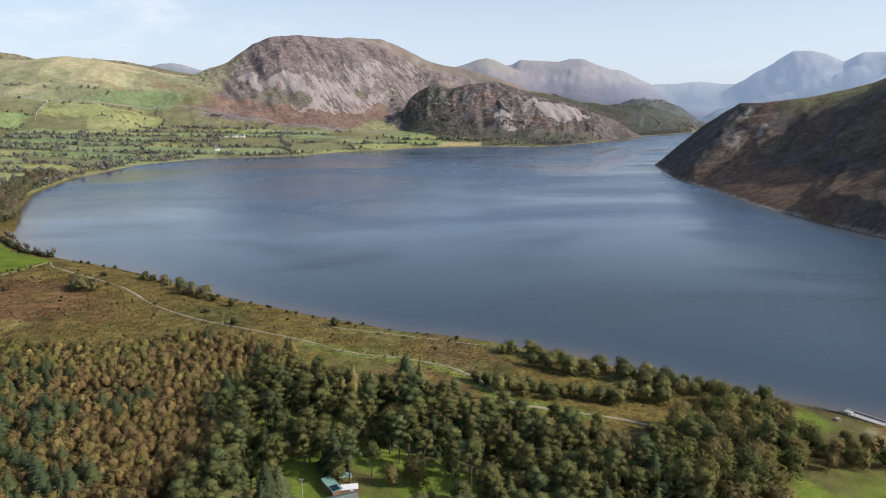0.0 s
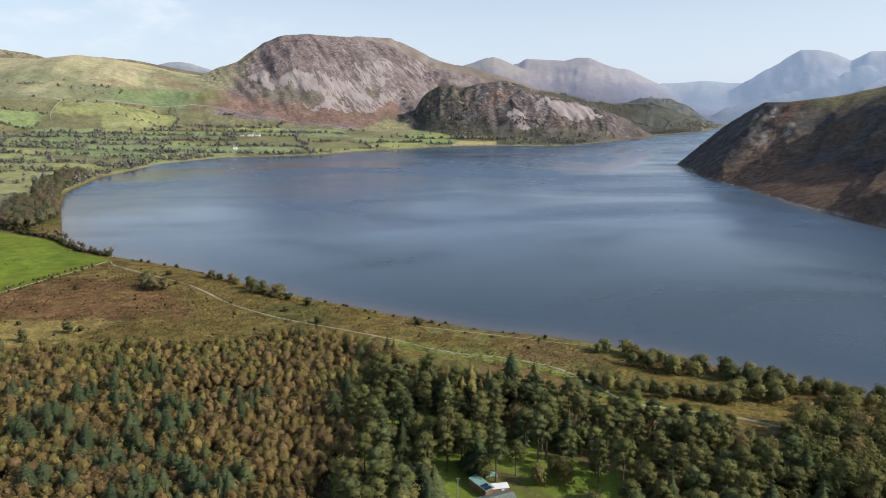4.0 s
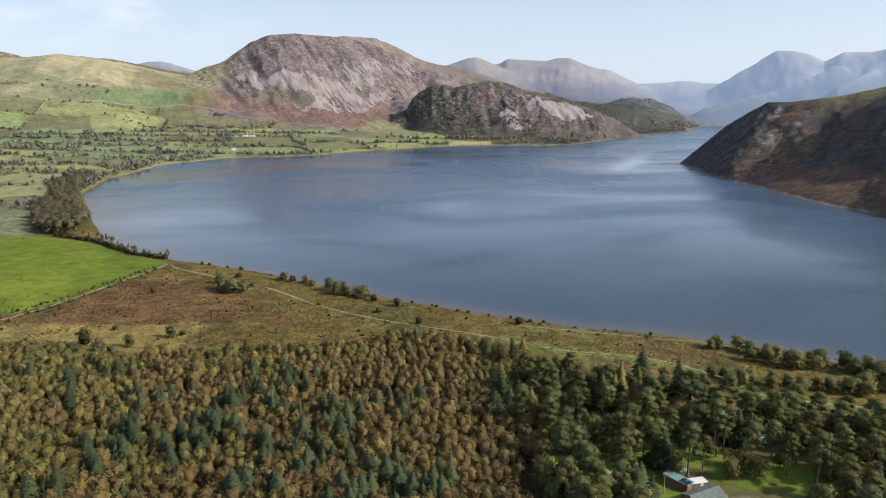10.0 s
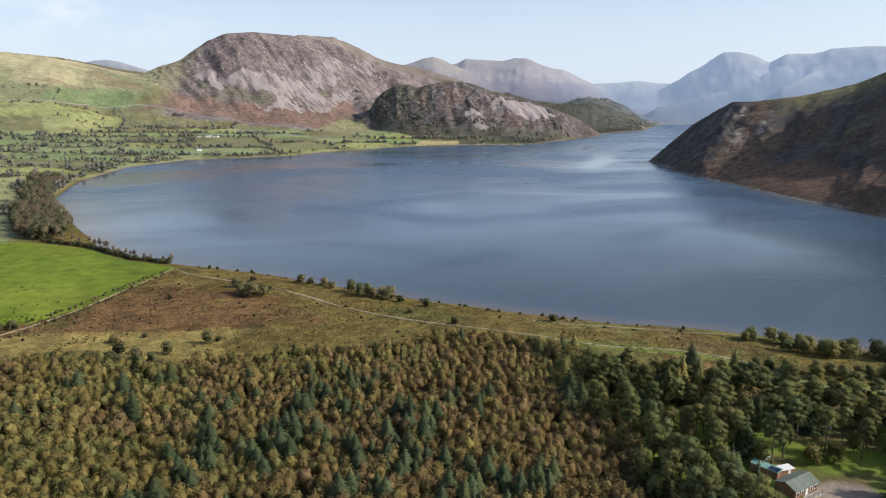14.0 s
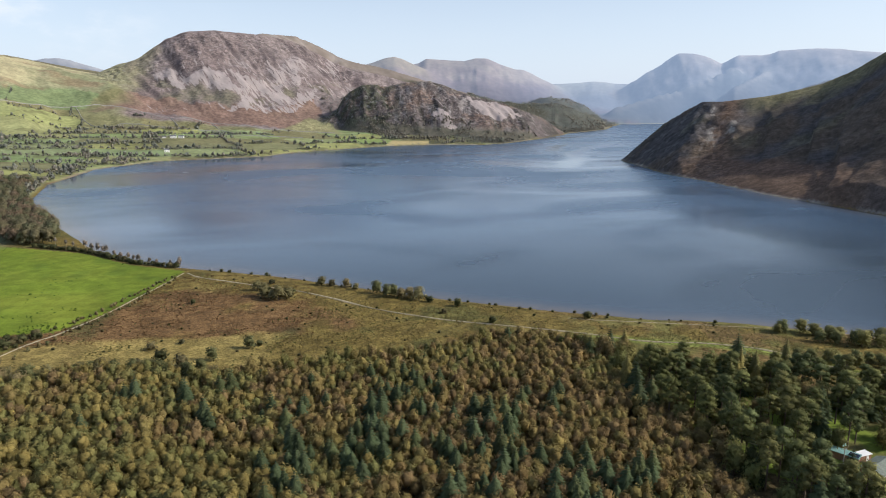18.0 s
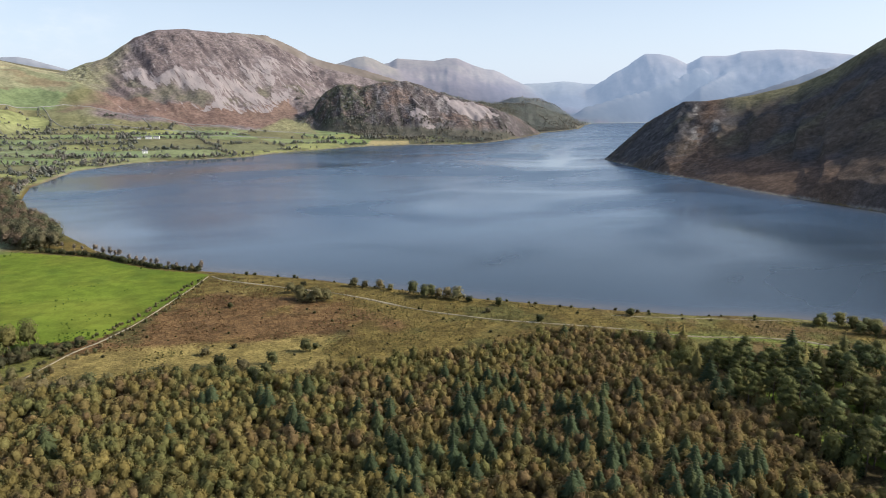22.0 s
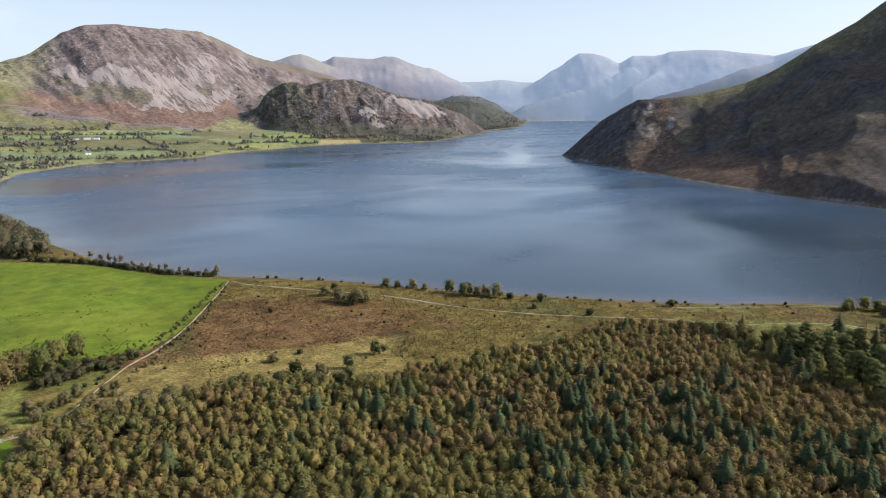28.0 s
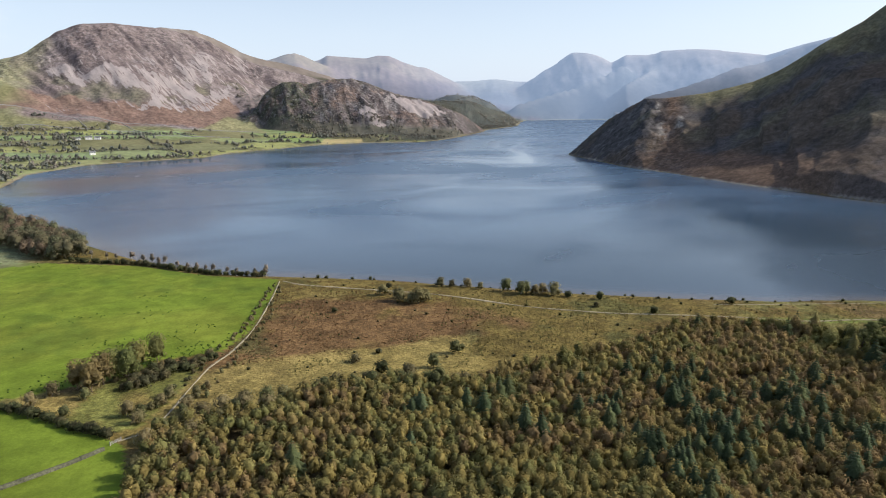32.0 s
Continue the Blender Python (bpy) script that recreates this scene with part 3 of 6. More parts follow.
BRACKEN = [(-860, 2070), (-820, 2087), (-746, 2109), (-674, 2130), (-614, 2118), (-551, 2076), (-463, 2070), (-374, 2085), (-265, 2100), (-171, 2052), (-140, 2200), (-230, 2420), (-330, 2260), (-500, 2215),
           (-660, 2260), (-800, 2240)]
KNOTT_SCREE_WEST = [(152, 2094), (178, 2104), (215, 2092), (234, 2000), (183, 1985), (170, 2045)]
KNOTT_SCREE_EAST = [(305, 2215), (332, 2190), (385, 2223), (434, 2226), (501, 2185), (389, 2070), (322, 2085), (309, 2150)]

FIELD = [(-262, 418), (-272, 366), (-283, 330), (-296, 306), (-318, 304), (-335, 290), (-370, 283), (-600, 330), (-640, 560), (-420, 520), (-385, 503), (-343, 483), (-300, 440)]
FIELD_LOW = [(-325, 236), (-333, 245), (-345, 257), (-358, 270), (-372, 281), (-600, 322), (-600, 120), (-330, 120), (-322, 215)]
LAWN = [(-60, 195), (-30, 200), (5, 190), (25, 175), (30, 150), (0, 138), (-25, 130), (-50, 138), (-62, 165)]
LAWN_EAST = [(114, 198), (121, 200), (135, 195), (138, 180), (130, 166), (122, 146), (95, 140), (84, 148), (96, 158), (112, 166), (118, 182)]
WOOD = [(-322, 205), (-316, 240), (-290, 244), (-268, 252), (-238, 250), (-222, 238), (-200, 240), (-172, 246), (-133, 252), (-100, 264), (-76, 256), (-50, 232), (-22, 214), (0, 198),
        (25, 190), (60, 184), (90, 196), (106, 196), (112, 172), (96, 166), (60, 120), (60, 40), (-400, 40), (-345, 120)]


def paint(x, y, z, d, shares, slope):
    """Base colour of the land: pasture, moor, wood floor, scree, heather, rock."""
    def mix(c, new_c, w):
        return c + (np.array(new_c) - c) * np.clip(w, 0, 1)[..., None]

    n1, n2, n3 = fbm(x / 60, y / 60, 4, 201), fbm(x / 12, y / 12, 3, 202), fbm(x / 300, y / 300, 4, 203)
    names = ("herdus", "grass", "back", "far", "knott", "low", "starling", "redpike", "head", "pillar", "spur", "haycock", "crag", "wood_hill", "rib", "comb", "borne")
    share = {name: shares[i] for i, name in enumerate(names)}

    def on(name, soft=10):
        zr, run, r, u = share[name]
        return step(-soft - 6, -4, zr - z) * (u < 1) * (d > 0), run, r, u

    mask = np.zeros(x.shape + (3,))
    mask[..., 2] = 0.9 * (y < 700)
    # moor by the near shore: olive heath, bracken, bleached grass, dark tussocks
    c = np.tile((0.158, 0.118, 0.036), x.shape + (1,))
    red = step(268, 300, y) * (1 - step(350, 385, y)) * (1 - step(-215, -165, x))
    c = mix(c, (0.152, 0.086, 0.040), 0.85 * step(0.0, 0.32, n1 * 0.6 + 0.35 * n2 + 0.55 * red - 0.1))
    straw = np.maximum(step(238, 256, y) * (1 - step(278, 300, y)) * (1 - step(-215, -180, x)), np.exp(-((x + 238) / 22) ** 2 - ((y - 368) / 16) ** 2))
    c = mix(c, (0.265, 0.205, 0.068), 0.85 * step(0.08, 0.36, fbm(x / 40, y / 26, 3, 207) * 0.42 + 0.14 * n2 + 0.55 * straw - 0.14))
    c = mix(c, (0.075, 0.085, 0.030), 0.6 * step(0.1, 0.45, fbm(x / 22, y / 22, 4, 209)))
    east = step(-80, -45, x) * step(205, 230, y)
    c = mix(c, (0.150, 0.145, 0.046), 0.75 * east * step(-0.1, 0.25, n2 + 0.1))
    c = mix(c, (0.170, 0.110, 0.050), 0.7 * east * step(0.05, 0.35, fbm(x / 16, y / 16, 3, 211)))
    way = to_line(x, y, [(-58, 260), (-33, 249), (-12, 242), (5, 232), (14, 219), (25, 203), (51, 194)])[0]
    c = mix(c, (0.150, 0.190, 0.040), 0.75 * step(5.0, 2.5, way + 1.5 * n2))
    # wood floor
    c = mix(c, (0.095, 0.075, 0.040), inside(x, y, WOOD) * 0.9)
    # pastures of the near side
    rush = 0.4 * step(0.25, 0.5, fbm(x / 20, y / 20, 3, 215) + 0.35 * fbm(x / 70, y / 40, 2, 216))
    pasture = mix(np.tile((0.140, 0.192, 0.021), x.shape + (1,)), (0.168, 0.202, 0.026), step(-0.3, 0.5, fbm(x / 30, y / 30, 3, 218) * 0.7 + fbm(x / 80, y / 60, 2, 219) * 0.5))
    pasture = mix(pasture, (0.070, 0.120, 0.018), rush)
    for poly in (FIELD, FIELD_LOW):
        k = inside(x, y, poly)
        c[k] = pasture[k]
        mask[k, 2] = 0.24
    k = inside(x, y, [(-336, 286), (-318, 296), (-302, 294), (-312, 268), (-322, 246), (-332, 246), (-346, 262)])
    c = mix(c, (0.150, 0.162, 0.042), 0.8 * k * step(-0.4, 0.1, n2 + 0.2))
    for poly in (LAWN, LAWN_EAST):
        k = inside(x, y, poly)
        c[k] = mix(np.tile((0.165, 0.215, 0.036), x.shape + (1,)), (0.130, 0.100, 0.050), 0.85 * step(0.08, 0.35, n1 * 0.5 + n2 * 0.6))[k]
        mask[k, 2] = 0.3
    yard = np.exp(-(((x + 14) / 10) ** 2 + ((y - 137) / 8) ** 2) ** 2)
    c = mix(c, (0.30, 0.25, 0.20), step(0.35, 0.6, yard + 0.12 * n2))
    beach = np.exp(-(((x - 138) / 6) ** 2 + ((y - 182) / 5) ** 2))
    c = mix(c, (0.36, 0.30, 0.20), step(0.4, 0.7, beach + 0.15 * n2) * (x > 118))
    # pasture mosaic of the far bank and the west
    rough_edge = fbm(x / 90, y / 90, 3, 220)
    bank = np.clip(step(620, 800, y) * (x < 300 + 30 * n1) + step(-395, -425, x) * (y > 505), 0, 1) * (y < 2500)
    u0, v0 = (x + 0.35 * y + 35 * rough_edge) / 170, (y - 0.25 * x + 35 * n1) / 125
    cell, cell2 = lattice(np.floor(u0), np.floor(v0), 4), lattice(np.floor(u0), np.floor(v0), 9)
    green = np.stack([0.200 + 0.10 * cell, 0.262 + 0.040 * cell - 0.02 * cell2, 0.108 + 0.03 * cell2], -1)
    green = mix(green, (0.16, 0.14, 0.07), 0.7 * step(0.72, 0.8, cell2))
    green = mix(green, (0.13, 0.13, 0.06), 0.6 * step(0.18, 0.4, n1 + 0.5 * n2))
    c = c + (green - c) * (bank * step(1, 7, d))[..., None]
    c = mix(c, (0.33, 0.29, 0.24), step(900, 1100, y) * (d > 0) * step(7, 2.5, d) * 0.65)
    # grass fell: bleached bents above, green intakes below
    w, run, r, u = on("grass")
    bent = mix(np.tile((0.385, 0.345, 0.205), x.shape + (1,)), (0.215, 0.222, 0.126), step(0.10, 0.48, u + 0.35 * rough_edge + 0.1 * n2))
    bent = mix(bent, (0.23, 0.16, 0.10), 0.6 * step(0.25, 0.5, fbm(x / 130, y / 60, 4, 226)))
    c = c + (bent - c) * (w * (1 - step(0.50, 0.62, u + 0.12 * rough_edge)))[..., None]
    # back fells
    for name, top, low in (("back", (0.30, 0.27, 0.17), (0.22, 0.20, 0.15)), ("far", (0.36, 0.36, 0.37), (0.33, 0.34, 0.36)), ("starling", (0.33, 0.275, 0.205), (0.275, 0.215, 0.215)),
                           ("redpike", (0.34, 0.285, 0.245), (0.285, 0.225, 0.235)), ("head", (0.36, 0.35, 0.31), (0.31, 0.31, 0.33)), ("pillar", (0.34, 0.295, 0.26), (0.24, 0.235, 0.24)),
                           ("spur", (0.31, 0.29, 0.26), (0.21, 0.225, 0.235)), ("haycock", (0.29, 0.265, 0.25), (0.23, 0.225, 0.24)),
                           ("rib", (0.31, 0.29, 0.27), (0.21, 0.225, 0.235)), ("comb", (0.31, 0.29, 0.26), (0.22, 0.225, 0.235))):
        w, run, r, u = on(name, 45)
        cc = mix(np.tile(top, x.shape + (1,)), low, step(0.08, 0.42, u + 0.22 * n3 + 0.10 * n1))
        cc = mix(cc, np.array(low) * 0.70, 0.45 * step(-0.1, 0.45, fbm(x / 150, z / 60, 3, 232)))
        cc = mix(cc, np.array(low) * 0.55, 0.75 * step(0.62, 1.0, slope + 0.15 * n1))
        # lower slopes darker: their woods, and the lower faces' shade mixed into the colour
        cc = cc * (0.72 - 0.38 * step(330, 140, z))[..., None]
        k = w > 0.5
        mask[k] = (0, 0.35, 0)
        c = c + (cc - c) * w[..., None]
    w, run, r, u = on("borne")
    cc = mix(np.tile((0.205, 0.175, 0.150), x.shape + (1,)), (0.255, 0.225, 0.205), step(-0.1, 0.4, fbm(x / 60, y / 90, 4, 240)))
    c = c + (mix(cc, (0.215, 0.180, 0.155), step(0.1, 0.45, n1 + 0.5 * n3)) - c) * w[..., None]
    # the heather fell with its pink screes and bracken apron
    w, run, r, u = on("herdus")
    cc = mix(np.tile((0.172, 0.136, 0.130), x.shape + (1,)), (0.228, 0.190, 0.180), 0.7 * step(-0.1, 0.5, fbm(run / 70, r / 90, 4, 241) + 0.3 * step(-420, -250, x)))
    cc = mix(cc, (0.112, 0.090, 0.090), 0.8 * step(0.0, 0.35, fbm(run / 22, r / 150, 4, 242)) * step(0.5, 0.35, u))
    sx, sy = x + 16 * fbm(x / 38, y / 60, 3, 243), y + 26 * fbm(x / 30, y / 60, 3, 244)
    pink, grey, scar = inside(sx, sy, PINK_SCREE), inside(sx, sy, GREY_SCREE), inside(sx, sy, HIGH_SCREE)
    hollow = np.zeros(x.shape)
    for hx, hy, hr in ((-701, 2342, 20), (-592, 2299, 42), (-494, 2254, 36), (-664, 2247, 45), (-540, 2270, 30), (-300, 2420, 22)):
        hollow = np.maximum(hollow, np.exp(-(((sx - hx) / hr) ** 2 + ((sy - hy) / (1.2 * hr)) ** 2) ** 2))
    lobes = np.maximum(np.maximum(0.84 * pink, 0.74 * grey), 0.60 * scar) * (0.94 + 0.40 * fbm(run / 40, r / 160, 4, 246)) * (1 - hollow)
    thin = 0.43 * step(0.12, 0.3, u) * step(0.75, 0.6, u) * step(-780, -700, x) * (1 - hollow)
    mask[..., 0] = np.maximum(mask[..., 0], w * np.clip(np.maximum(lobes, thin), 0, 1))
    crags = step(0.05, 0.35, fbm(run / 60, r / 80, 3, 248) + 0.25 * step(0.3, 0.15, u))
    mask[..., 1] = np.maximum(mask[..., 1], w * (0.55 * crags * step(0.45, 0.25, u + 0.1 * n1) * step(0.02, 0.07, u) + 0.16))
    cc = mix(cc, (0.150, 0.138, 0.100), 0.9 * hollow)
    cc = mix(cc, (0.155, 0.138, 0.100), 0.8 * step(0.15, 0.36, fbm(x / 60, y / 50, 3, 246)) * step(210, 170, z) * step(90, 120, z))
    west = step(-740, -850, x + 50 * n1)
    cc = mix(cc, (0.275, 0.262, 0.150), west * 0.9)
    cc = mix(cc, (0.150, 0.130, 0.100), 0.8 * step(-0.05, 0.3, fbm(run / 60, r / 60, 3, 249)) * west * step(150, 200, z))
    fold = step(190, 105, z + 30 * fbm(x / 70, y / 70, 3, 247) + 40 * step(-760, -840, x)) * step(2045, 2075, y + 14 * rough_edge)
    cc = mix(cc, mix(np.tile((0.190, 0.124, 0.100), x.shape + (1,)), (0.190, 0.150, 0.110), step(0.0, 0.4, n1)), inside(sx, sy, BRACKEN) * fold)
    c = c + (cc - c) * (w * np.maximum(step(2045, 2075, y + 14 * rough_edge), inside(sx, sy, BRACKEN)))[..., None]
    c = mix(c, (0.190, 0.126, 0.100), inside(sx, sy, BRACKEN) * fold * 0.85)
    # wooded ground east of the knott, the knott, the low hill
    woody = step(150, 280, x) * step(1760, 1800, y) * (y < 3400) * (x < 1700) * (d > 6)
    c = mix(c, (0.100, 0.094, 0.068), woody * (1 - on("starling")[0]) * (1 - on("redpike")[0]))
    w, run, r, u = on("low")
    w = np.maximum(w, on("wood_hill")[0])
    c = mix(c, mix(np.tile((0.110, 0.115, 0.098), x.shape + (1,)), (0.150, 0.145, 0.115), step(0.0, 0.4, n1)), w)
    w, run, r, u = on("knott")
    cc = mix(np.tile((0.122, 0.102, 0.098), x.shape + (1,)), (0.225, 0.205, 0.200), 0.8 * step(0.1, 0.4, fbm(run / 14, r / 60, 4, 251)))
    cc = mix(cc, (0.185, 0.125, 0.095), 0.6 * step(0.0, 0.35, fbm(x / 40, y / 40, 3, 255)))
    cc = mix(cc, (0.060, 0.056, 0.048), 0.8 * step(0.05, 0.4, fbm(run / 20, r / 80, 4, 252)))
    cc = mix(cc, (0.075, 0.080, 0.055), 0.9 * step(230, 130, run + 60 * n1) * step(-0.25, 0.1, fbm(x / 18, y / 18, 3, 254)))
    cc = mix(cc, (0.17, 0.15, 0.085), 0.6 * step(0.12, 0.02, u) * step(-0.1, 0.3, n2))
    cc = mix(cc, (0.120, 0.112, 0.085), step(0.74, 0.86, u))
    fans = np.maximum(inside(sx, sy + 6, KNOTT_SCREE_WEST), inside(sx, sy, KNOTT_SCREE_EAST))
    mask[..., 1] = np.maximum(mask[..., 1] * (1 - w), w * step(0.85, 0.6, u) * (1 - 0.8 * fans))
    mask[..., 0] = np.maximum(mask[..., 0] * (1 - w), w * np.maximum(0.92 * fans, 0.36 * step(0.15, 0.3, u) * step(0.8, 0.6, u) * step(230, 300, run)))
    c = c + (cc - c) * w[..., None]
    c = mix(c, (0.24, 0.23, 0.12), inside(x, y, [(-330, 2060), (-120, 2000), (-150, 2170), (-230, 2230)]) * 0.9)
    c = mix(c, (0.175, 0.222, 0.105), inside(x, y, [(-1100, 2010), (-870, 2085), (-860, 2200), (-960, 2230), (-1080, 2130)]) * 0.9)
    k = inside(x, y, [(-20, 1744), (104, 1776), (112, 1840), (10, 1850)])
    c = mix(c, (0.42, 0.345, 0.17), k)
    k = inside(x, y, [(-150, 1800), (-20, 1760), (8, 1850), (-130, 1900)])
    c = mix(c, (0.21, 0.27, 0.09), k)
    # the crag above the narrows: heather, bracken runnels, grassy shelves, bare rock
    w, run, r, u = on("crag")
    w = np.maximum(w, (x > 290) * (y < 1400) * (d > 0))
    bracken = step(-0.05, 0.3, fbm(x / 70, y / 55, 4, 261) + 0.25 * step(0.45, 0.8, u))
    cc = mix(np.tile((0.078, 0.072, 0.070), x.shape + (1,)), (0.115, 0.086, 0.060), 0.7 * bracken)
    cc = mix(cc, (0.200, 0.180, 0.095), 0.85 * step(0.19, 0.05, u + 0.14 * n1) * step(190, 270, run) * step(640, 460, run))
    cc = mix(cc, (0.130, 0.118, 0.070), 0.45 * step(0.12, 0.35, fbm(x / 55, y / 35, 4, 263)) * step(0.75, 0.5, u) * step(680, 480, run))
    cc = mix(cc, (0.138, 0.090, 0.062), 0.85 * step(0.62, 0.80, u + 0.22 * fbm(x / 60, y / 60, 3, 264)) * step(150, 220, run) * step(560, 400, run))
    lane = to_line(x, y, [(520, 1040), (488, 1004), (455, 966), (424, 920), (405, 885)])[0]
    cc = mix(cc, (0.160, 0.104, 0.070), 0.9 * np.exp(-((lane + 4 * n2) / 17) ** 2))
    ledge = np.minimum(to_line(x, y, [(487, 1047), (450, 980), (420, 936)])[0], to_line(x, y, [(476, 960), (450, 934)])[0])
    cc = mix(cc, (0.36, 0.32, 0.27), 0.85 * step(-0.05, 0.25, fbm(x / 7, y / 11, 3, 266)) * np.exp(-(ledge / 7) ** 2))
    mask[..., 1] = np.maximum(mask[..., 1] * (1 - w), w * (0.10 + 0.4 * step(240, 150, run) * step(0.03, 0.10, u)))
    mask[..., 0] = np.maximum(mask[..., 0] * (1 - w), w * (0.16 * step(420, 560, run) * step(0.15, 0.3, u) * step(0.75, 0.6, u)))
    mask[..., 2] = np.maximum(mask[..., 2] * (1 - w), w * 0.6)
    c = c + (cc - c) * w[..., None]
    c = mix(c, (0.24, 0.215, 0.18), (x > 280) * (y < 1300) * (d > -1) * step(2.8, 1.2, d) * step(-0.35, 0.1, fbm(x / 30, y / 30, 2, 268)))
    # the flat meadow at the head of the lake
    c = mix(c, (0.20, 0.19, 0.125), step(3550, 3580, y) * step(60, 50, d + 6 * n1) * (x > 1450) * (d > 0))
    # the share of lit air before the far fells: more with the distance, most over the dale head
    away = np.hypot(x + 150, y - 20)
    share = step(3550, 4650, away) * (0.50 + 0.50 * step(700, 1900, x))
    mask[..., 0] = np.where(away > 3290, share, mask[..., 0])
    return c, mask


build_ground()


def build_lake():
    """The lake's sheet; its body colour turns from peaty brown over the shallows to blue over the deep."""
    gx = np.concatenate([np.arange(-700, 720, 9.0), np.arange(720, 2401, 60.0)])
    gy = np.concatenate([np.arange(60, 620, 6.0), np.arange(620, 1900, 20.0), np.arange(1900, 4001, 60.0)])
    x, y = np.meshgrid(gx, gy)
    d = -shore_dist(x, y)
    n = fbm(x / 60, y / 60, 3, 140)
    west = step(900, 500, y)
    shoal = np.clip(np.exp(-np.maximum(d - 3, 0) / 11) * west + 0.35 * west * step(-60, -330, x) * np.exp(-d / 110), 0, 1) * (0.8 + 0.3 * n)
    c = np.array((0.052, 0.096, 0.158)) + (np.array((0.150, 0.118, 0.090)) - np.array((0.052, 0.096, 0.158))) * np.clip(shoal, 0, 1)[..., None]
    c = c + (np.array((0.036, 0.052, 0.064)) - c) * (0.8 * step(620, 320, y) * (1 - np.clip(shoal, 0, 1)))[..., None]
    # brown patch: shoal bottom, with the fell's brown reflection painted in
    brown = np.exp(-(to_line(x, y, [(-520, 1000), (-430, 1040), (-340, 1120)])[0] / (70 + 30 * n)) ** 2)
    c = c + (np.array((0.105, 0.085, 0.075)) - c) * (0.6 * brown)[..., None]
    s1, _, _ = to_line(x, y, [(237, 1070), (276, 1143), (315, 1215), (350, 1330), (420, 1470), (500, 1570), (620, 1690)])
    s3, _, _ = to_line(x, y, [(170, 1240), (240, 1170), (290, 1180)])
    s4, _, _ = to_line(x, y, [(345, 1434), (420, 1640), (470, 1700)])
    s2, _, _ = to_line(x, y, [(-280, 620), (-180, 560), (-60, 520), (60, 500), (150, 470)])
    slick = 0.40 * np.exp(-(s1 / (20 + 14 * n)) ** 2) + 0.16 * np.exp(-(s3 / (14 + 8 * n)) ** 2) + 0.24 * np.exp(-(s4 / (18 + 8 * n)) ** 2) + 0.16 * np.exp(-(s2 / (60 + 30 * n)) ** 2) + 0.10 * fbm(x / 140, y / 320, 4, 145)
    gust, _, _ = to_line(x, y, [(-128, 383), (-90, 405), (-52, 434)])
    calm, _, _ = to_line(x, y, [(-330, 560), (-230, 480), (-130, 415), (-40, 350)])
    slick += 0.16 * np.exp(-(calm / (55 + 30 * n)) ** 2) - 0.16 * np.exp(-(gust / (15 + 12 * n)) ** 2)
    h, w = x.shape
    idx = np.arange(h * w).reshape(h, w)
    f = np.stack([idx[:-1, :-1], idx[:-1, 1:], idx[1:, 1:], idx[1:, :-1]], -1).reshape(-1, 4)
    v = np.stack([x, y, np.zeros_like(x)], -1).reshape(-1, 3)
    f = f[(d.ravel()[f] > -30).any(1)]
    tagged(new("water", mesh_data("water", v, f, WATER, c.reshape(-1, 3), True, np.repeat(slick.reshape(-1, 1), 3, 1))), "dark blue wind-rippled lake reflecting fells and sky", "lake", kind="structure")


build_lake()


# ---- trees and bushes ----
RUST, OLIVE, GOLD = (0.226, 0.160, 0.066), (0.205, 0.182, 0.066), (0.236, 0.188, 0.064)
SPRUCE, PINE, OAK, GORSE = (0.082, 0.108, 0.052), (0.142, 0.150, 0.054), (0.190, 0.176, 0.060), (0.082, 0.088, 0.040)
GREY_TWIG = (0.205, 0.180, 0.150)


def unit(v):
    return v / np.maximum(np.linalg.norm(v, axis=-1, keepdims=True), 1e-6)


def with_normals(v, n):
    """Corners and, beside them, the direction that each spray faces."""
    return np.c_[v, np.repeat(n, 3, axis=0)]


def tri_leaves(rng, centre, normal, size):
    """One small triangle a spray of leaves, lying about across its normal."""
    n = unit(normal + 0.26 * rng.normal(size=centre.shape))
    a = unit(np.cross(n, rng.normal(size=centre.shape)))
    b2 = np.cross(n, a)
    s = size * rng.uniform(0.7, 1.35, (len(centre), 1))
    v = np.stack([centre + a * s, centre - 0.5 * a * s + 0.8 * b2 * s, centre - 0.5 * a * s - 0.8 * b2 * s], 1)
    return with_normals(v.reshape(-1, 3), unit(normal + 0.20 * n))


def ball(level):
    """Corners of the triangles of a unit ball."""
    g = (1 + 5 ** 0.5) / 2
    p = unit(np.array([(-1, g, 0), (1, g, 0), (-1, -g, 0), (1, -g, 0), (0, -1, g), (0, 1, g), (0, -1, -g), (0, 1, -g), (g, 0, -1), (g, 0, 1), (-g, 0, -1), (-g, 0, 1)]))
    f = [(0, 11, 5), (0, 5, 1), (0, 1, 7), (0, 7, 10), (0, 10, 11), (1, 5, 9), (5, 11, 4), (11, 10, 2), (10, 7, 6), (7, 1, 8), (3, 9, 4), (3, 4, 2), (3, 2, 6), (3, 6, 8), (3, 8, 9), (4, 9, 5), (2, 4, 11), (6, 2, 10),
         (8, 6, 7), (9, 8, 1)]
    t = p[np.array(f)]
    for _ in range(level):
        a, b, c = t[:, 0], t[:, 1], t[:, 2]
        ab, bc, ca = unit(a + b), unit(b + c), unit(c + a)
        t = np.concatenate([np.stack(q, 1) for q in ((a, ab, ca), (ab, b, bc), (ca, bc, c), (ab, bc, ca))])
    return t.reshape(-1, 3)


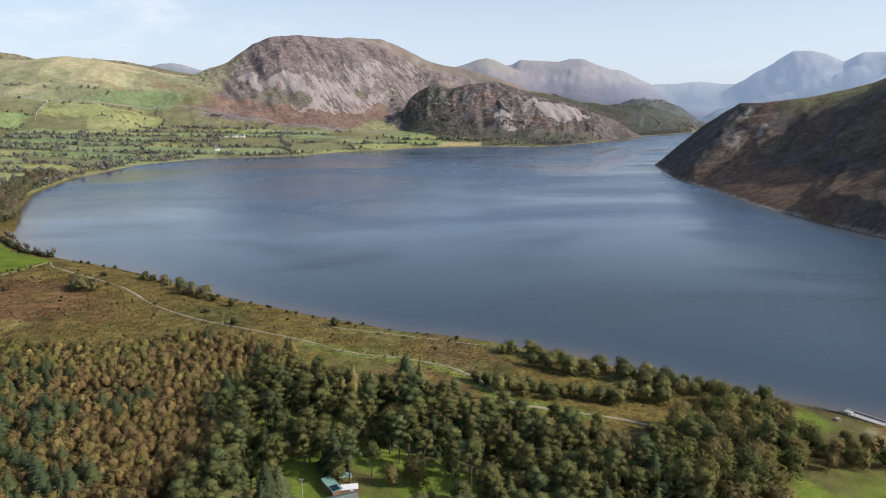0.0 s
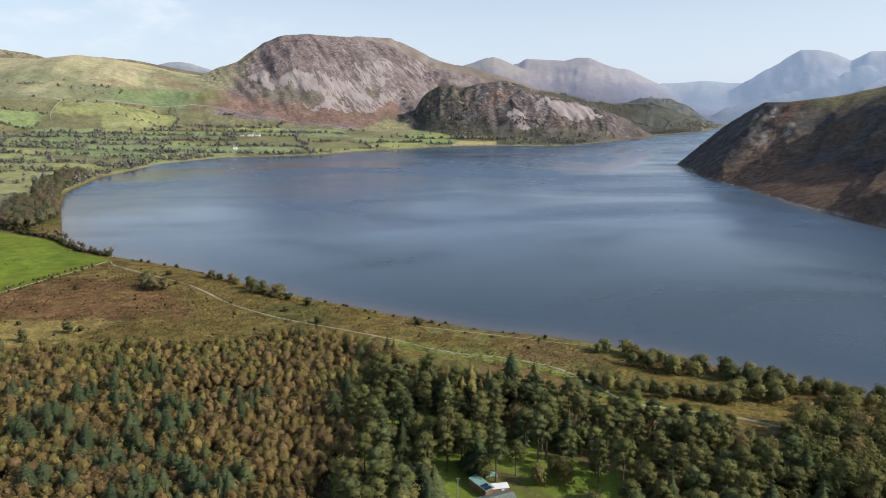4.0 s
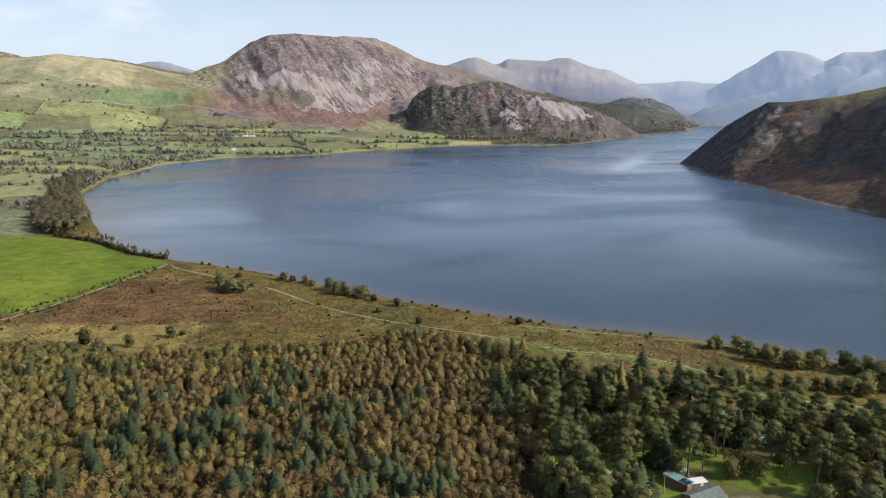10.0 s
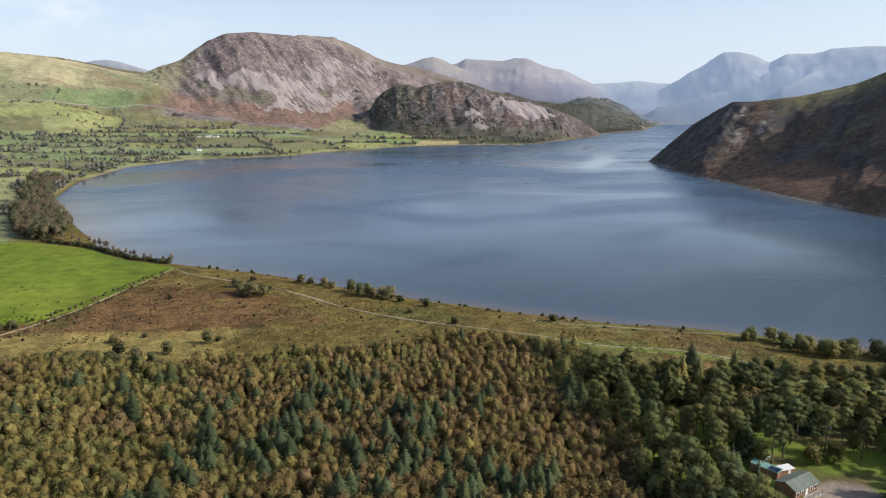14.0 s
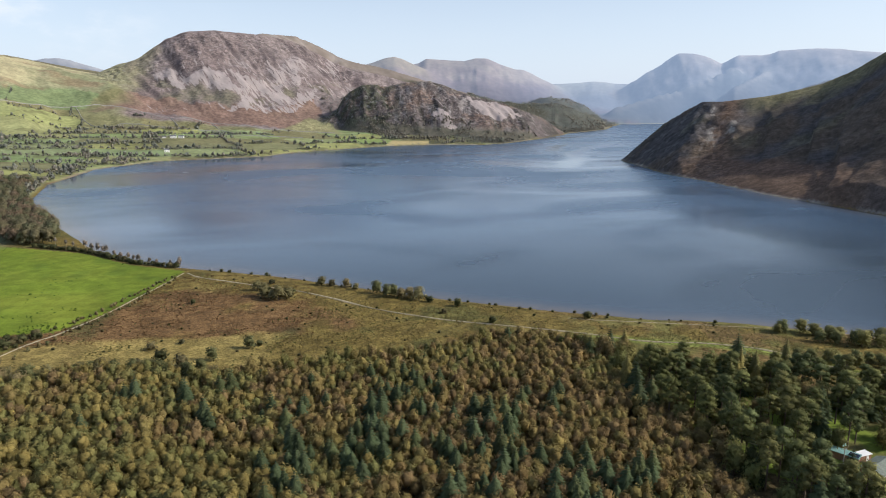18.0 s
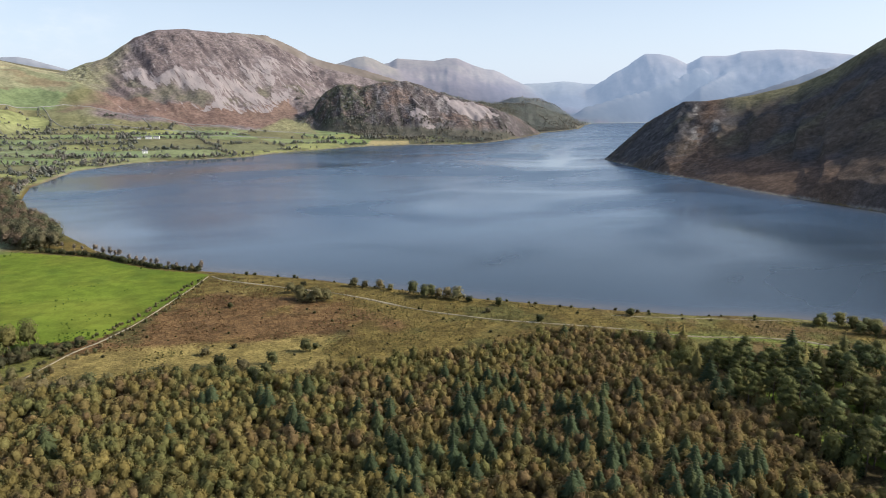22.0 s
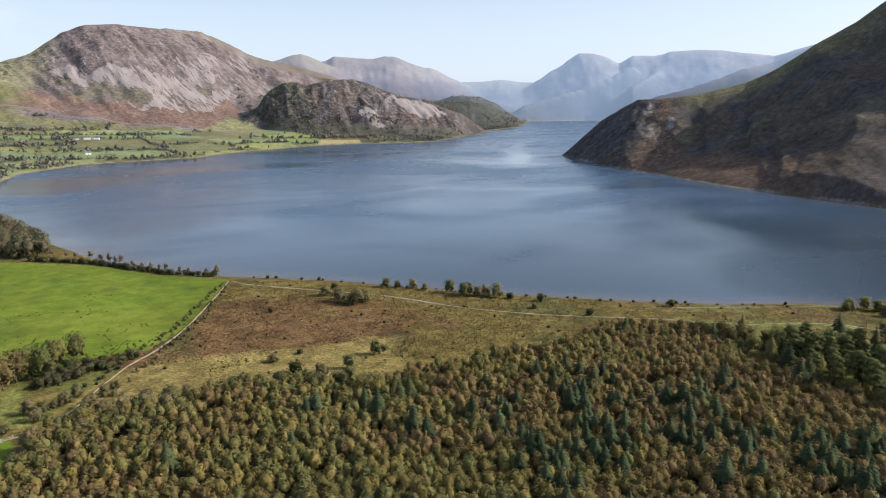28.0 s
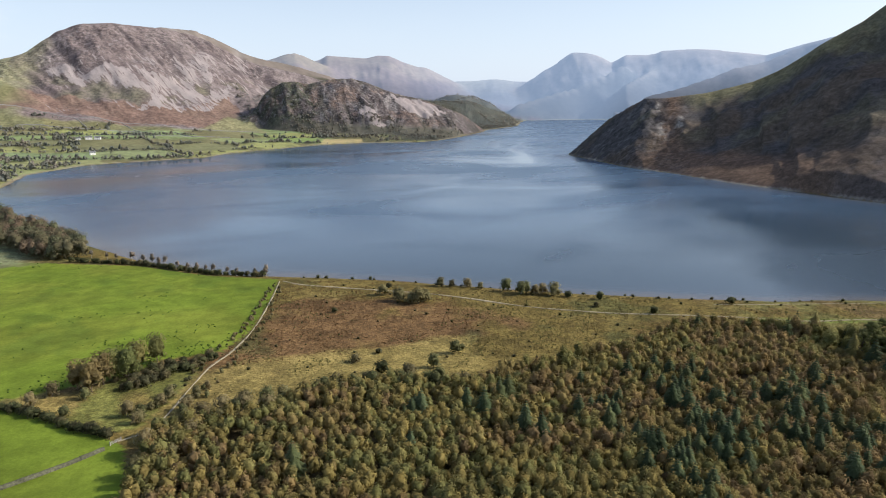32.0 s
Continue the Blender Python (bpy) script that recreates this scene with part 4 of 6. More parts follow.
def leaf_mass(blobs, level):
    """The close inner foliage of a crown: one lumpy skin round all its clumps, seen between the outer sprays."""
    blobs = np.array(blobs, float)
    hub, way = blobs[:, :3].mean(0), ball(level)
    best, face = np.full(len(way), 0.12 * blobs[:, 3].max()), way.copy()
    for cx, cy, cz, rx, rz in blobs:
        rr = np.array((rx, rx, rz))
        o, q = (hub - (cx, cy, cz)) / rr, way / rr
        a, b, c = (q * q).sum(1), (q * o).sum(1), (o * o).sum() - 1
        disc = b * b - a * c
        t = np.where(disc > 0, (-b + np.sqrt(np.maximum(disc, 0))) / a, 0)
        k = t > best
        best[k] = t[k]
        face[k] = unit((o + q * t[:, None]) / rr)[k]
    wobble = 0.72 + 0.13 * np.sin(way[:, 0] * 17 + hub[2]) * np.sin(way[:, 1] * 15 + 1) + 0.10 * np.sin(way[:, 2] * 19 + way[:, 0] * 11)
    wobble = wobble if level else 0.80
    turn = np.repeat(np.random.default_rng(len(blobs)).normal(size=(len(way) // 3, 3)), 3, axis=0)
    return np.c_[hub + way * (best * wobble)[:, None], unit(face + 0.4 * way + 0.30 * turn)]


def blob_crown(rng, blobs, count, size, level=1):
    """Sprays of leaves over the skins of several uneven clumps, and the leaf mass inside."""
    blobs = np.array(blobs, float)
    area = blobs[:, 3] * blobs[:, 4]
    pick = rng.choice(len(blobs), count, p=area / area.sum())
    way = unit(rng.normal(size=(count, 3)) + (0, 0, 0.35))
    bl = blobs[pick]
    pos = bl[:, :3] + way * np.c_[bl[:, 3], bl[:, 3], bl[:, 4]] * rng.uniform(0.80, 1.10, (count, 1))
    hub = blobs[:, :3].mean(0) - (0, 0, 0.25 * np.ptp(blobs[:, 2]))
    return np.concatenate([tri_leaves(rng, pos, unit(way + 0.7 * unit(pos - hub)), size), leaf_mass(blobs, level)])


def broad_shape(seed, h, w, count, size, low=0.25, clumps=6, level=1):
    """Leaves of a broad-leaved tree: clumps stacked round a stem."""
    rng = np.random.default_rng(seed)
    fine = min(1.0, math.sqrt(10 / clumps))
    blobs = [(0, 0, h * 0.80, w * 0.28, h * 0.17)]
    for k in range(clumps):
        t = (k + rng.uniform(0.2, 0.8)) / clumps
        a = k * 2.4 + rng.uniform(-0.5, 0.5)
        rr = w * rng.uniform(0.26, 0.36) * (1 - 0.5 * t)
        blobs.append((rr * math.cos(a), rr * math.sin(a), h * (low + 0.08 + (0.78 - low) * t), w * rng.uniform(0.20, 0.30) * fine, h * rng.uniform(0.11, 0.17) * fine))
    return blob_crown(rng, blobs, count, size, level)


def dome_shape(seed, h, w, count, size, level=1):
    """Leaves of a young tree: one egg-shaped crown with a few bulges."""
    rng = np.random.default_rng(seed)
    blobs = [(0, 0, h * 0.56, w * 0.40, h * 0.40)]
    for k in range(5):
        a = k * 2.4 + rng.uniform(-0.5, 0.5)
        rr = w * rng.uniform(0.16, 0.24)
        blobs.append((rr * math.cos(a), rr * math.sin(a), h * rng.uniform(0.40, 0.72), w * rng.uniform(0.24, 0.32), h * rng.uniform(0.16, 0.24)))
    return blob_crown(rng, blobs, count, size, level)


def spruce_shape(seed, h, w, tiers=13, boughs=8):
    """Drooping boughs in whorls up a cone, each a kite of two faces."""
    rng = np.random.default_rng(seed)
    out, ways = [], []
    for i in range(tiers):
        t = (i + 0.3) / tiers
        z0, ln = h * (0.10 + 0.88 * t), w * 0.5 * (1 - t) ** 0.85 + 0.12
        for k in range(boughs):
            a = 2 * math.pi * (k + 0.5 * (i % 2)) / boughs + rng.uniform(-0.25, 0.25)
            s = ln * rng.uniform(0.6, 1.25)
            o, p = np.array((math.cos(a), math.sin(a), 0)), np.array((-math.sin(a), math.cos(a), 0))
            for side, start, reach, half in ((0, 0.0, 1.0, 0.17), (0.62, 0.28, 0.58, 0.15), (-0.62, 0.28, 0.58, 0.15)):
                if side and boughs < 6:
                    continue
                q, p2 = o * math.cos(side) + p * math.sin(side), p * math.cos(side) - o * math.sin(side)
                half = half * (2.0 if boughs < 6 else 1.0)
                root = o * s * start + np.array((0, 0, z0 + (0.10 - 0.16 * start) * s))
                tip = root + q * s * reach + np.array((0, 0, -0.34 * s * reach))
                mid = root + q * s * reach * 0.5 + np.array((0, 0, -0.06 * s * reach))
                wd = p2 * s * half * rng.uniform(0.8, 1.3)
                drop = np.array((0, 0, -0.12 * s * reach))
                out += [root, mid + wd + drop, tip, root, tip, mid - wd + drop]
                face = q + p2 * 0.25 + np.array((0, 0, 0.75))
                ways += [face, face - p2 * 0.5]
    out += [np.array(q) for q in ((0.12, 0, h * 0.93), (-0.12, 0.05, h * 0.93), (0, 0, h * 1.04))]
    ways.append(np.array((0, 0, 1.0)))
    return with_normals(np.array(out), unit(np.array(ways)))


def tuft_crown(rng, blobs, count, size):
    """Needle sprays alone, over the skins of the clumps."""
    return blob_crown(rng, blobs, count, size, 0)[:3 * count]


def pine_blobs(seed, h, w):
    rng = np.random.default_rng(seed)
    blobs, limbs = [(rng.uniform(-0.3, 0.3), rng.uniform(-0.3, 0.3), h * 0.93, w * 0.26, h * 0.075)], []
    for k in range(14):
        t = (k + rng.uniform(0.1, 0.9)) / 14
        a = k * 2.4 + rng.uniform(-0.5, 0.5)
        rr = w * rng.uniform(0.20, 0.38) * (1.05 - 0.45 * t)
        z0 = h * (0.48 + 0.42 * t)
        blobs.append((rr * math.cos(a), rr * math.sin(a), z0, w * rng.uniform(0.12, 0.21), h * rng.uniform(0.035, 0.060)))
        limbs.append(((0, 0, z0 - 0.10 * h), (rr * math.cos(a), rr * math.sin(a), z0 - 0.01 * h)))
    return rng, blobs, limbs


def tube(p, q, r0, r1, sides=6):
    p, q = Vector(p), Vector(q)
    m = (q - p).to_track_quat("Z", "Y").to_matrix()
    v = []
    for c, r in ((p, r0), (q, r1)):
        for k in range(sides):
            a = 2 * math.pi * k / sides
            v.append(c + m @ Vector((r * math.cos(a), r * math.sin(a), 0)))
    f = [(k, (k + 1) % sides, sides + (k + 1) % sides, sides + k) for k in range(sides)]
    return v, f


def stem_mesh(name, tubes, mat):
    vs, fs = [], []
    for p, q, r0, r1, sides in tubes:
        v, f = tube(p, q, r0, r1, sides)
        fs += [tuple(i + len(vs) for i in face) for face in f]
        vs += [tuple(c) for c in v]
    return mesh_data(name, vs, fs, mat)


def leaf_data(name, v, tints):
    """A crown's mesh; its attribute 'facing' carries the soft normals of the leaf mass."""
    me = mesh_data(name, v[:, :3], np.arange(len(v)).reshape(-1, 3), LEAF, tints)
    at = me.attributes.new("facing", "FLOAT_VECTOR", "POINT")
    at.data.foreach_set("vector", np.ascontiguousarray(v[:, 3:6], np.float32).ravel())
    return me


def leaf_mesh(name, v, tint):
    return leaf_data(name, v, np.tile(tint, (len(v), 1)))


class Kind:
    """A kind of tree: stem and crown meshes, shared by its copies."""

    def __init__(self, name, label, category, group, models):
        self.name, self.label, self.category, self.group, self.models = name, label, category, group, models

    def plant(self, x, y, z, model, scale, turn, tall=1.0):
        root = new(self.name)
        root.location, root.rotation_euler, root.scale = (x, y, z - 0.1), (0, 0, turn), (scale, scale, scale * tall)
        tagged(root, self.label, self.category, self.group)
        stem, crown = self.models[model % len(self.models)]
        part("trunk", stem, root)
        part("crown", crown, root)
        return root


def broad_kind(name, label, group, tints, h, w, count, size, low, bark=BARK, seed=0, clumps=6, dome=False):
    models = []
    for k, tint in enumerate(tints):
        crown = leaf_mesh("crown", dome_shape(seed + k, h, w, count, size, 1) if dome else broad_shape(seed + k, h, w, count, size, low, clumps, 1), tint)
        rng = np.random.default_rng(seed + 50 + k)
        tubes = [((0, 0, 0), (0, 0, h * 0.55), 0.020 * h, 0.011 * h, 6), ((0, 0, h * 0.55), (0.1, 0, h * 0.86), 0.011 * h, 0.003 * h, 5)]
        for j in range(4):
            a = j * 1.7 + rng.uniform(0, 1)
            tubes.append(((0, 0, h * (low + 0.10 * j)), (w * 0.3 * math.cos(a), w * 0.3 * math.sin(a), h * (low + 0.2 + 0.11 * j)), 0.009 * h, 0.003 * h, 4))
        models.append((stem_mesh("trunk", tubes, bark), crown))
    return Kind(name, label, "tree", group, models)


BIRCH_TINTS = [RUST, OLIVE, (0.216, 0.166, 0.064), GOLD, (0.212, 0.174, 0.064), (0.178, 0.172, 0.062), (0.226, 0.182, 0.062), (0.204, 0.144, 0.068)]
birch = broad_kind("birch_tree", "young birch with rust and olive autumn leaves in dense plantation", "plantation birches", BIRCH_TINTS, 6.2, 3.8, 380, 0.22, 0.08, PALE_BARK, 100, 8, True)
oak = broad_kind("oak_tree", "round-crowned oak with dull green and brown autumn leaves", "oaks of the shore", [OAK, (0.150, 0.164, 0.058), (0.205, 0.184, 0.066), (0.235, 0.182, 0.080), (0.172, 0.170, 0.060)], 10.5, 9.4, 700, 0.32, 0.06, BARK, 140, 26)
bush = broad_kind("bush", "dense dark green gorse and willow bush on the moor", "moor bushes", [GORSE, (0.105, 0.108, 0.048), (0.092, 0.088, 0.046), (0.145, 0.125, 0.064)], 2.9, 4.4, 200, 0.24, 0.0, BARK, 160, 10)
bush.category = "bush"
willow = broad_kind("willow_tree", "low spreading grey-green willow beside the lake shore", "shore willows", [(0.178, 0.178, 0.076), (0.215, 0.202, 0.078), (0.150, 0.162, 0.070)], 6.0, 7.0, 480, 0.29, 0.0, BARK, 170, 14)
thorn = broad_kind("hawthorn_tree", "wind-shaped brown-green hawthorn on rough grass", "hawthorns", [(0.190, 0.170, 0.080), (0.155, 0.158, 0.070), (0.230, 0.188, 0.095)], 5.0, 5.2, 340, 0.27, 0.02, BARK, 175, 10)
bare = broad_kind("birch_tree", "nearly leafless grey birch with pale twigs by the shore hedge", "bare birches", [GREY_TWIG, (0.24, 0.20, 0.16)], 6.0, 3.8, 150, 0.22, 0.25, PALE_BARK, 180, 6)
spruce = Kind("spruce_tree", "dark blue-green young spruce standing among the birches", "tree", "plantation spruces", [
    (stem_mesh("trunk", [((0, 0, 0), (0, 0, 9.3), 0.15, 0.02, 6)], BARK), leaf_mesh("crown", spruce_shape(200 + k, 9.6, 8.0, 12, 9), t)) for k, t in
    enumerate((SPRUCE, (0.088, 0.116, 0.056), (0.100, 0.126, 0.062), (0.112, 0.130, 0.056)))])
edge_larch = broad_kind("larch_tree", "feathery olive-gold larch on the moorland edge of the plantation", "edge larches", [(0.235, 0.205, 0.070), (0.190, 0.178, 0.062), (0.215, 0.170, 0.066)], 9.0, 5.6, 420, 0.27, 0.02, BARK, 190, 16)
larch = Kind("larch_tree", "tall thin larch with sparse yellow-green drooping boughs", "tree", "larches", [
    (stem_mesh("trunk", [((0, 0, 0), (0, 0, 14.5), 0.20, 0.03, 6)], BARK), leaf_mesh("crown", spruce_shape(230 + k, 15.0, 7.4, 18, 9) * (1, 1, 0.82, 1, 1, 1) + (0, 0, 2.8, 0, 0, 0), t)) for k, t in
    enumerate(((0.270, 0.235, 0.085), (0.215, 0.210, 0.080)))])
pine_models = []
for k, tint in enumerate((PINE, (0.158, 0.166, 0.060), (0.128, 0.148, 0.062), (0.182, 0.176, 0.066))):
    rng, blobs, limbs = pine_blobs(260 + k, 15.0, 8.4)
    pine_models.append((stem_mesh("trunk", [((0, 0, 0), (0, 0, 9), 0.27, 0.18, 7), ((0, 0, 9), (0.1, 0, 14), 0.18, 0.05, 6)] + [(p, q, 0.08, 0.03, 4) for p, q in limbs], BARK),
                        leaf_mesh("crown", np.concatenate([tuft_crown(rng, blobs, 760, 0.27)] + [leaf_mass([q], 0) for q in blobs]), tint)))
pine = Kind("pine_tree", "mature Scots pine with a bare trunk and clumped dark crown", "tree", "pines round the lodge", pine_models)


def crowd(name, label, protos, xy, scale, tint, tall=None, category="trees"):
    """Many trees too alike and too many to count, joined in one mesh."""
    rng = np.random.default_rng(len(xy))
    xy, scale, tint = np.asarray(xy), np.asarray(scale), np.asarray(tint)
    z = ground(xy[:, 0], xy[:, 1])
    vs, cs = [], []
    pick = rng.integers(0, len(protos), len(xy))
    for k, proto in enumerate(protos):
        w = np.where(pick == k)[0]
        if not len(w):
            continue
        a = rng.uniform(0, 6.283, len(w))
        ca, sa = np.cos(a)[:, None], np.sin(a)[:, None]
        s = scale[w][:, None]
        px = (proto[:, 0] * ca - proto[:, 1] * sa) * s + xy[w, 0][:, None]
        py = (proto[:, 0] * sa + proto[:, 1] * ca) * s + xy[w, 1][:, None]
        pz = proto[:, 2] * s * (1 if tall is None else tall[w][:, None]) + z[w][:, None]
        nx, ny = proto[:, 3] * ca - proto[:, 4] * sa, proto[:, 3] * sa + proto[:, 4] * ca
        vs.append(np.stack([px, py, pz, nx, ny, np.broadcast_to(proto[:, 5], px.shape)], -1).reshape(-1, 6))
        cs.append(np.repeat(tint[w], len(proto), axis=0))
    v, c = np.concatenate(vs), np.concatenate(cs)
    tagged(new(name, leaf_data(name, v, c)), label, category, kind="stuff")


def scatter(poly, gap, seed, jitter=0.42):
    rng = np.random.default_rng(seed)
    p = np.array(poly)
    gx, gy = np.meshgrid(np.arange(p[:, 0].min(), p[:, 0].max(), gap), np.arange(p[:, 1].min(), p[:, 1].max(), gap))
    gx, gy = gx.ravel() + rng.uniform(-jitter, jitter, gx.size) * gap, gy.ravel() + rng.uniform(-jitter, jitter, gy.size) * gap
    k = inside(gx, gy, poly)
    return np.c_[gx[k], gy[k]]


def along(line, gap, seed, spread=0.8):
    """Places along a line, unevenly spaced."""
    rng = np.random.default_rng(seed)
    out = []
    for (ax, ay), (bx, by) in zip(line[:-1], line[1:]):
        n = max(1, int(math.hypot(bx - ax, by - ay) / gap))
        for k in range(n):
            u = (k + rng.uniform(0.1, 0.9)) / n
            out.append((ax + (bx - ax) * u + rng.uniform(-spread, spread), ay + (by - ay) * u + rng.uniform(-spread, spread)))
    return out


def plant_all(kind, xy, seed, low, high, tall=(0.9, 1.15), model=None):
    rng = np.random.default_rng(seed)
    xy = np.asarray(xy, float).reshape(-1, 2)
    z = ground(xy[:, 0], xy[:, 1])
    for (x, y), h in zip(xy, z):
        kind.plant(x, y, h, int(rng.integers(0, 64)) if model is None else model, rng.uniform(low, high), rng.uniform(0, 6.28), rng.uniform(*tall))


# the plantation: birches with clusters of spruce
SPRUCE_SPOTS = [(-187, 197, 8), (-187, 168, 10), (-180, 175, 9), (-170, 177, 9), (-160, 180, 10), (-158, 195, 8), (-178, 203, 6), (-150, 187, 9), (-164, 166, 8), (-143, 167, 8), (-140, 213, 6), (-128, 181, 10), (-134, 160, 9),
                (-102, 196, 9), (-117, 183, 7), (-106, 148, 9), (-97, 147, 8), (-138, 148, 8), (-188, 152, 9), (-119, 146, 8), (-127, 192, 6), (-124, 157, 7), (-240, 220, 4), (-224, 220, 4), (-210, 222, 5), (-153, 205, 6), (-111, 135, 8)]


def plantation():
    rng = np.random.default_rng(7)
    spots = scatter(WOOD, 2.5, 21)
    spots = spots[(spots[:, 1] > 104) & (spots[:, 1] > 104 + np.clip(-(spots[:, 0] + 150), 0, 200) * 0.25)]
    edge = -66 + 14 * fbm(spots[:, 0] / 30, spots[:, 1] / 30, 2, 41)
    wood = spots[spots[:, 0] < edge]
    x, y = wood.T
    chance = np.full(len(wood), 0.004)
    for sx, sy, sr in SPRUCE_SPOTS:
        chance = np.maximum(chance, 0.29 * np.exp(-(((x - sx) ** 2 + (y - sy) ** 2) / sr ** 2) ** 2))
    is_spruce = rng.uniform(size=len(wood)) < chance
    gap = fbm(x / 9, y / 9, 2, 43) > 0.62
    keep = ~gap
    hue = fbm(x / 24, y / 24, 3, 45) + 0.05 + np.clip((x + 190) / 400, -0.15, 0.25)
    bx = wood[~is_spruce & keep]
    bh = hue[~is_spruce & keep]
    near = np.argsort(bx[:, 1] + 0.18 * np.abs(bx[:, 0] + 170))
    first, rest = near[:300], near[300:]
    z = ground(bx[first, 0], bx[first, 1])
    for (px, py), h, q in zip(bx[first], z, bh[first]):
        m = int(rng.choice((0, 2, 7, 4))) if q + rng.normal() * 0.17 > -0.04 else int(rng.choice((1, 3, 5, 6)))
        birch.plant(px, py, h, m, rng.uniform(0.66, 1.20), rng.uniform(0, 6.28), rng.uniform(0.9, 1.15))
    tints = np.array(BIRCH_TINTS)
    warm = bh[rest] + rng.normal(size=len(rest)) * 0.17 > -0.04
    t = np.where(warm[:, None], tints[rng.choice((0, 2, 7, 4), len(rest))], tints[rng.choice((1, 3, 5, 6), len(rest))]) * rng.uniform(0.84, 1.34, (len(rest), 1))
    size, tall, back = rng.uniform(0.66, 1.20, len(rest)), rng.uniform(0.85, 1.2, len(rest)), bx[rest][:, 1] > 185
    for k, count, leaf in ((~back, 170, 0.27), (back, 95, 0.33)):
        crowd("birch_plantation", "dense young birch wood in rust, olive and gold autumn leaf", [dome_shape(300 + j, 6.2, 4.1, count, leaf, 0) for j in range(8)], bx[rest][k], size[k], t[k], tall[k])
    sx = wood[is_spruce]
    sx = sx[np.argsort(sx[:, 1])]
    plant_all(spruce, sx[:300], 51, 0.72, 1.22)
    if len(sx) > 300:
        more = sx[300:]
        crowd("spruce_stand", "dark young spruces scattered through the birch wood", [spruce_shape(330 + k, 9.6, 6.0, 12, 9) for k in range(4)], more, rng.uniform(0.85, 1.3, len(more)),
              np.tile(SPRUCE, (len(more), 1)) * rng.uniform(0.8, 1.4, (len(more), 1)))


plantation()

# pines, oaks and larches round the lodge clearing
rng = np.random.default_rng(12)
grove = scatter([(-64, 120), (-72, 235), (-76, 256), (-62, 240), (-44, 222), (-20, 209), (0, 194), (24, 181), (56, 170), (80, 174), (100, 186), (108, 174), (90, 160), (74, 118)], 5.2, 61)
gx, gy = grove.T
glade = np.hypot((gx + 6) / 21, (gy - 160) / 11) < 1
glade |= (np.hypot((gx + 48) / 7, (gy - 158) / 22) < 1) | (np.hypot((gx + 40) / 13, (gy - 184) / 7) < 1) | (np.hypot((gx - 92) / 13, (gy - 150) / 7) < 1)
clear = ((np.abs(gx + 24) < 17) & (gy < 153)) | (np.hypot((gx + 6) / 1.7, gy - 144) < 8) | (np.hypot(gx + 44, gy - 232) < 5)
thin = rng.uniform(size=len(grove)) < 0.56
grove = grove[(~glade | thin) & ~clear]
gx, gy = grove.T
is_pine = rng.uniform(size=len(grove)) < np.where((gx < 40) & (gy < 200 - 0.2 * gx) & (gx > -62), 0.62, 0.15)
plant_all(pine, grove[is_pine], 62, 0.74, 1.04)
leafy = grove[~is_pine]
fir = (leafy[:, 0] < 62) & (rng.uniform(size=len(leafy)) < 0.20)
plant_all(spruce, leafy[fir], 315, 0.95, 1.4)
leafy = leafy[~fir]
plant_all(oak, leafy[leafy[:, 0] < 55], 63, 0.62, 1.0, (0.95, 1.2))
plant_all(oak, leafy[leafy[:, 0] >= 55], 68, 0.8, 1.2, (0.95, 1.15))
shore_oaks = scatter([(58, 170), (76, 188), (90, 201), (103, 206), (111, 199), (113, 184), (106, 164), (88, 152), (66, 156)], 5.0, 276)
plant_all(oak, shore_oaks, 69, 0.62, 1.0)
plant_all(oak, scatter([(106, 172), (124, 175), (141, 172), (141, 162), (122, 158), (104, 162)], 5.2, 277), 278, 0.5, 0.75)
plant_all(larch, [(-33, 196), (-30, 199), (-36, 199), (-27, 194), (-38, 193), (-24, 199), (-8, 204), (-62, 190)], 64, 0.85, 1.05)
plant_all(edge_larch, along([(-222, 234), (-172, 239), (-133, 244), (-98, 256)], 2.8, 65, 4.5), 66, 0.6, 1.05)
plant_all(larch, [(-58, 232), (-70, 205)], 67, 0.95, 1.1)

plant_all(spruce, [(-71, 196), (-14, 223), (-74, 188), (-69, 189)], 310, 1.25, 1.5)


# ---- moor, hedges, field trees ----
MOOR_BUSHES = [(-213, 363, 2.0), (-208, 349, 2.3), (-203, 344, 1.9), (-200, 341, 2.2), (-195, 345, 2.0), (-206, 354, 1.2), (-206, 376, 1.1), (-178, 370, 1.7), (-172, 367, 1.2), (-164, 364, 1.6), (-159, 357, 1.3), (-148, 347, 1.9),
               (-143, 339, 2.2), (-139, 341, 1.7), (-136, 336, 1.6), (-131, 337, 1.9), (-127, 331, 2.4), (-122, 326, 1.2), (-109, 316, 1.2), (-207, 271, 1.5), (-203, 274, 0.9), (-220, 260, 1.5), (-247, 276, 1.2), (-236, 282, 0.8),
               (-98, 286, 1.2), (-51, 286, 1.2), (-243, 342, 0.8), (-193, 356, 0.8), (-118, 305, 0.9)]
for x, y, s in MOOR_BUSHES:
    if s > 1.25:
        thorn.plant(x, y, gz(x, y), int(x * 7 + y) % 3, s * 0.78, x, 0.95 + 0.15 * math.sin(y))
    else:
        bush.plant(x, y, gz(x, y), int(x * 7 + y) % 4, s * 1.1, x, 1.05 + 0.2 * math.sin(y))
rng = np.random.default_rng(71)
small = scatter([(-258, 405), (-285, 320), (-300, 270), (-230, 256), (-110, 262), (-60, 266), (10, 240), (60, 200), (110, 205), (60, 235), (-15, 275), (-120, 325), (-200, 390)], 13, 72, 0.5)
plant_all(bush, small[rng.uniform(size=len(small)) < 0.55], 73, 0.22, 0.5, (0.6, 1.1))
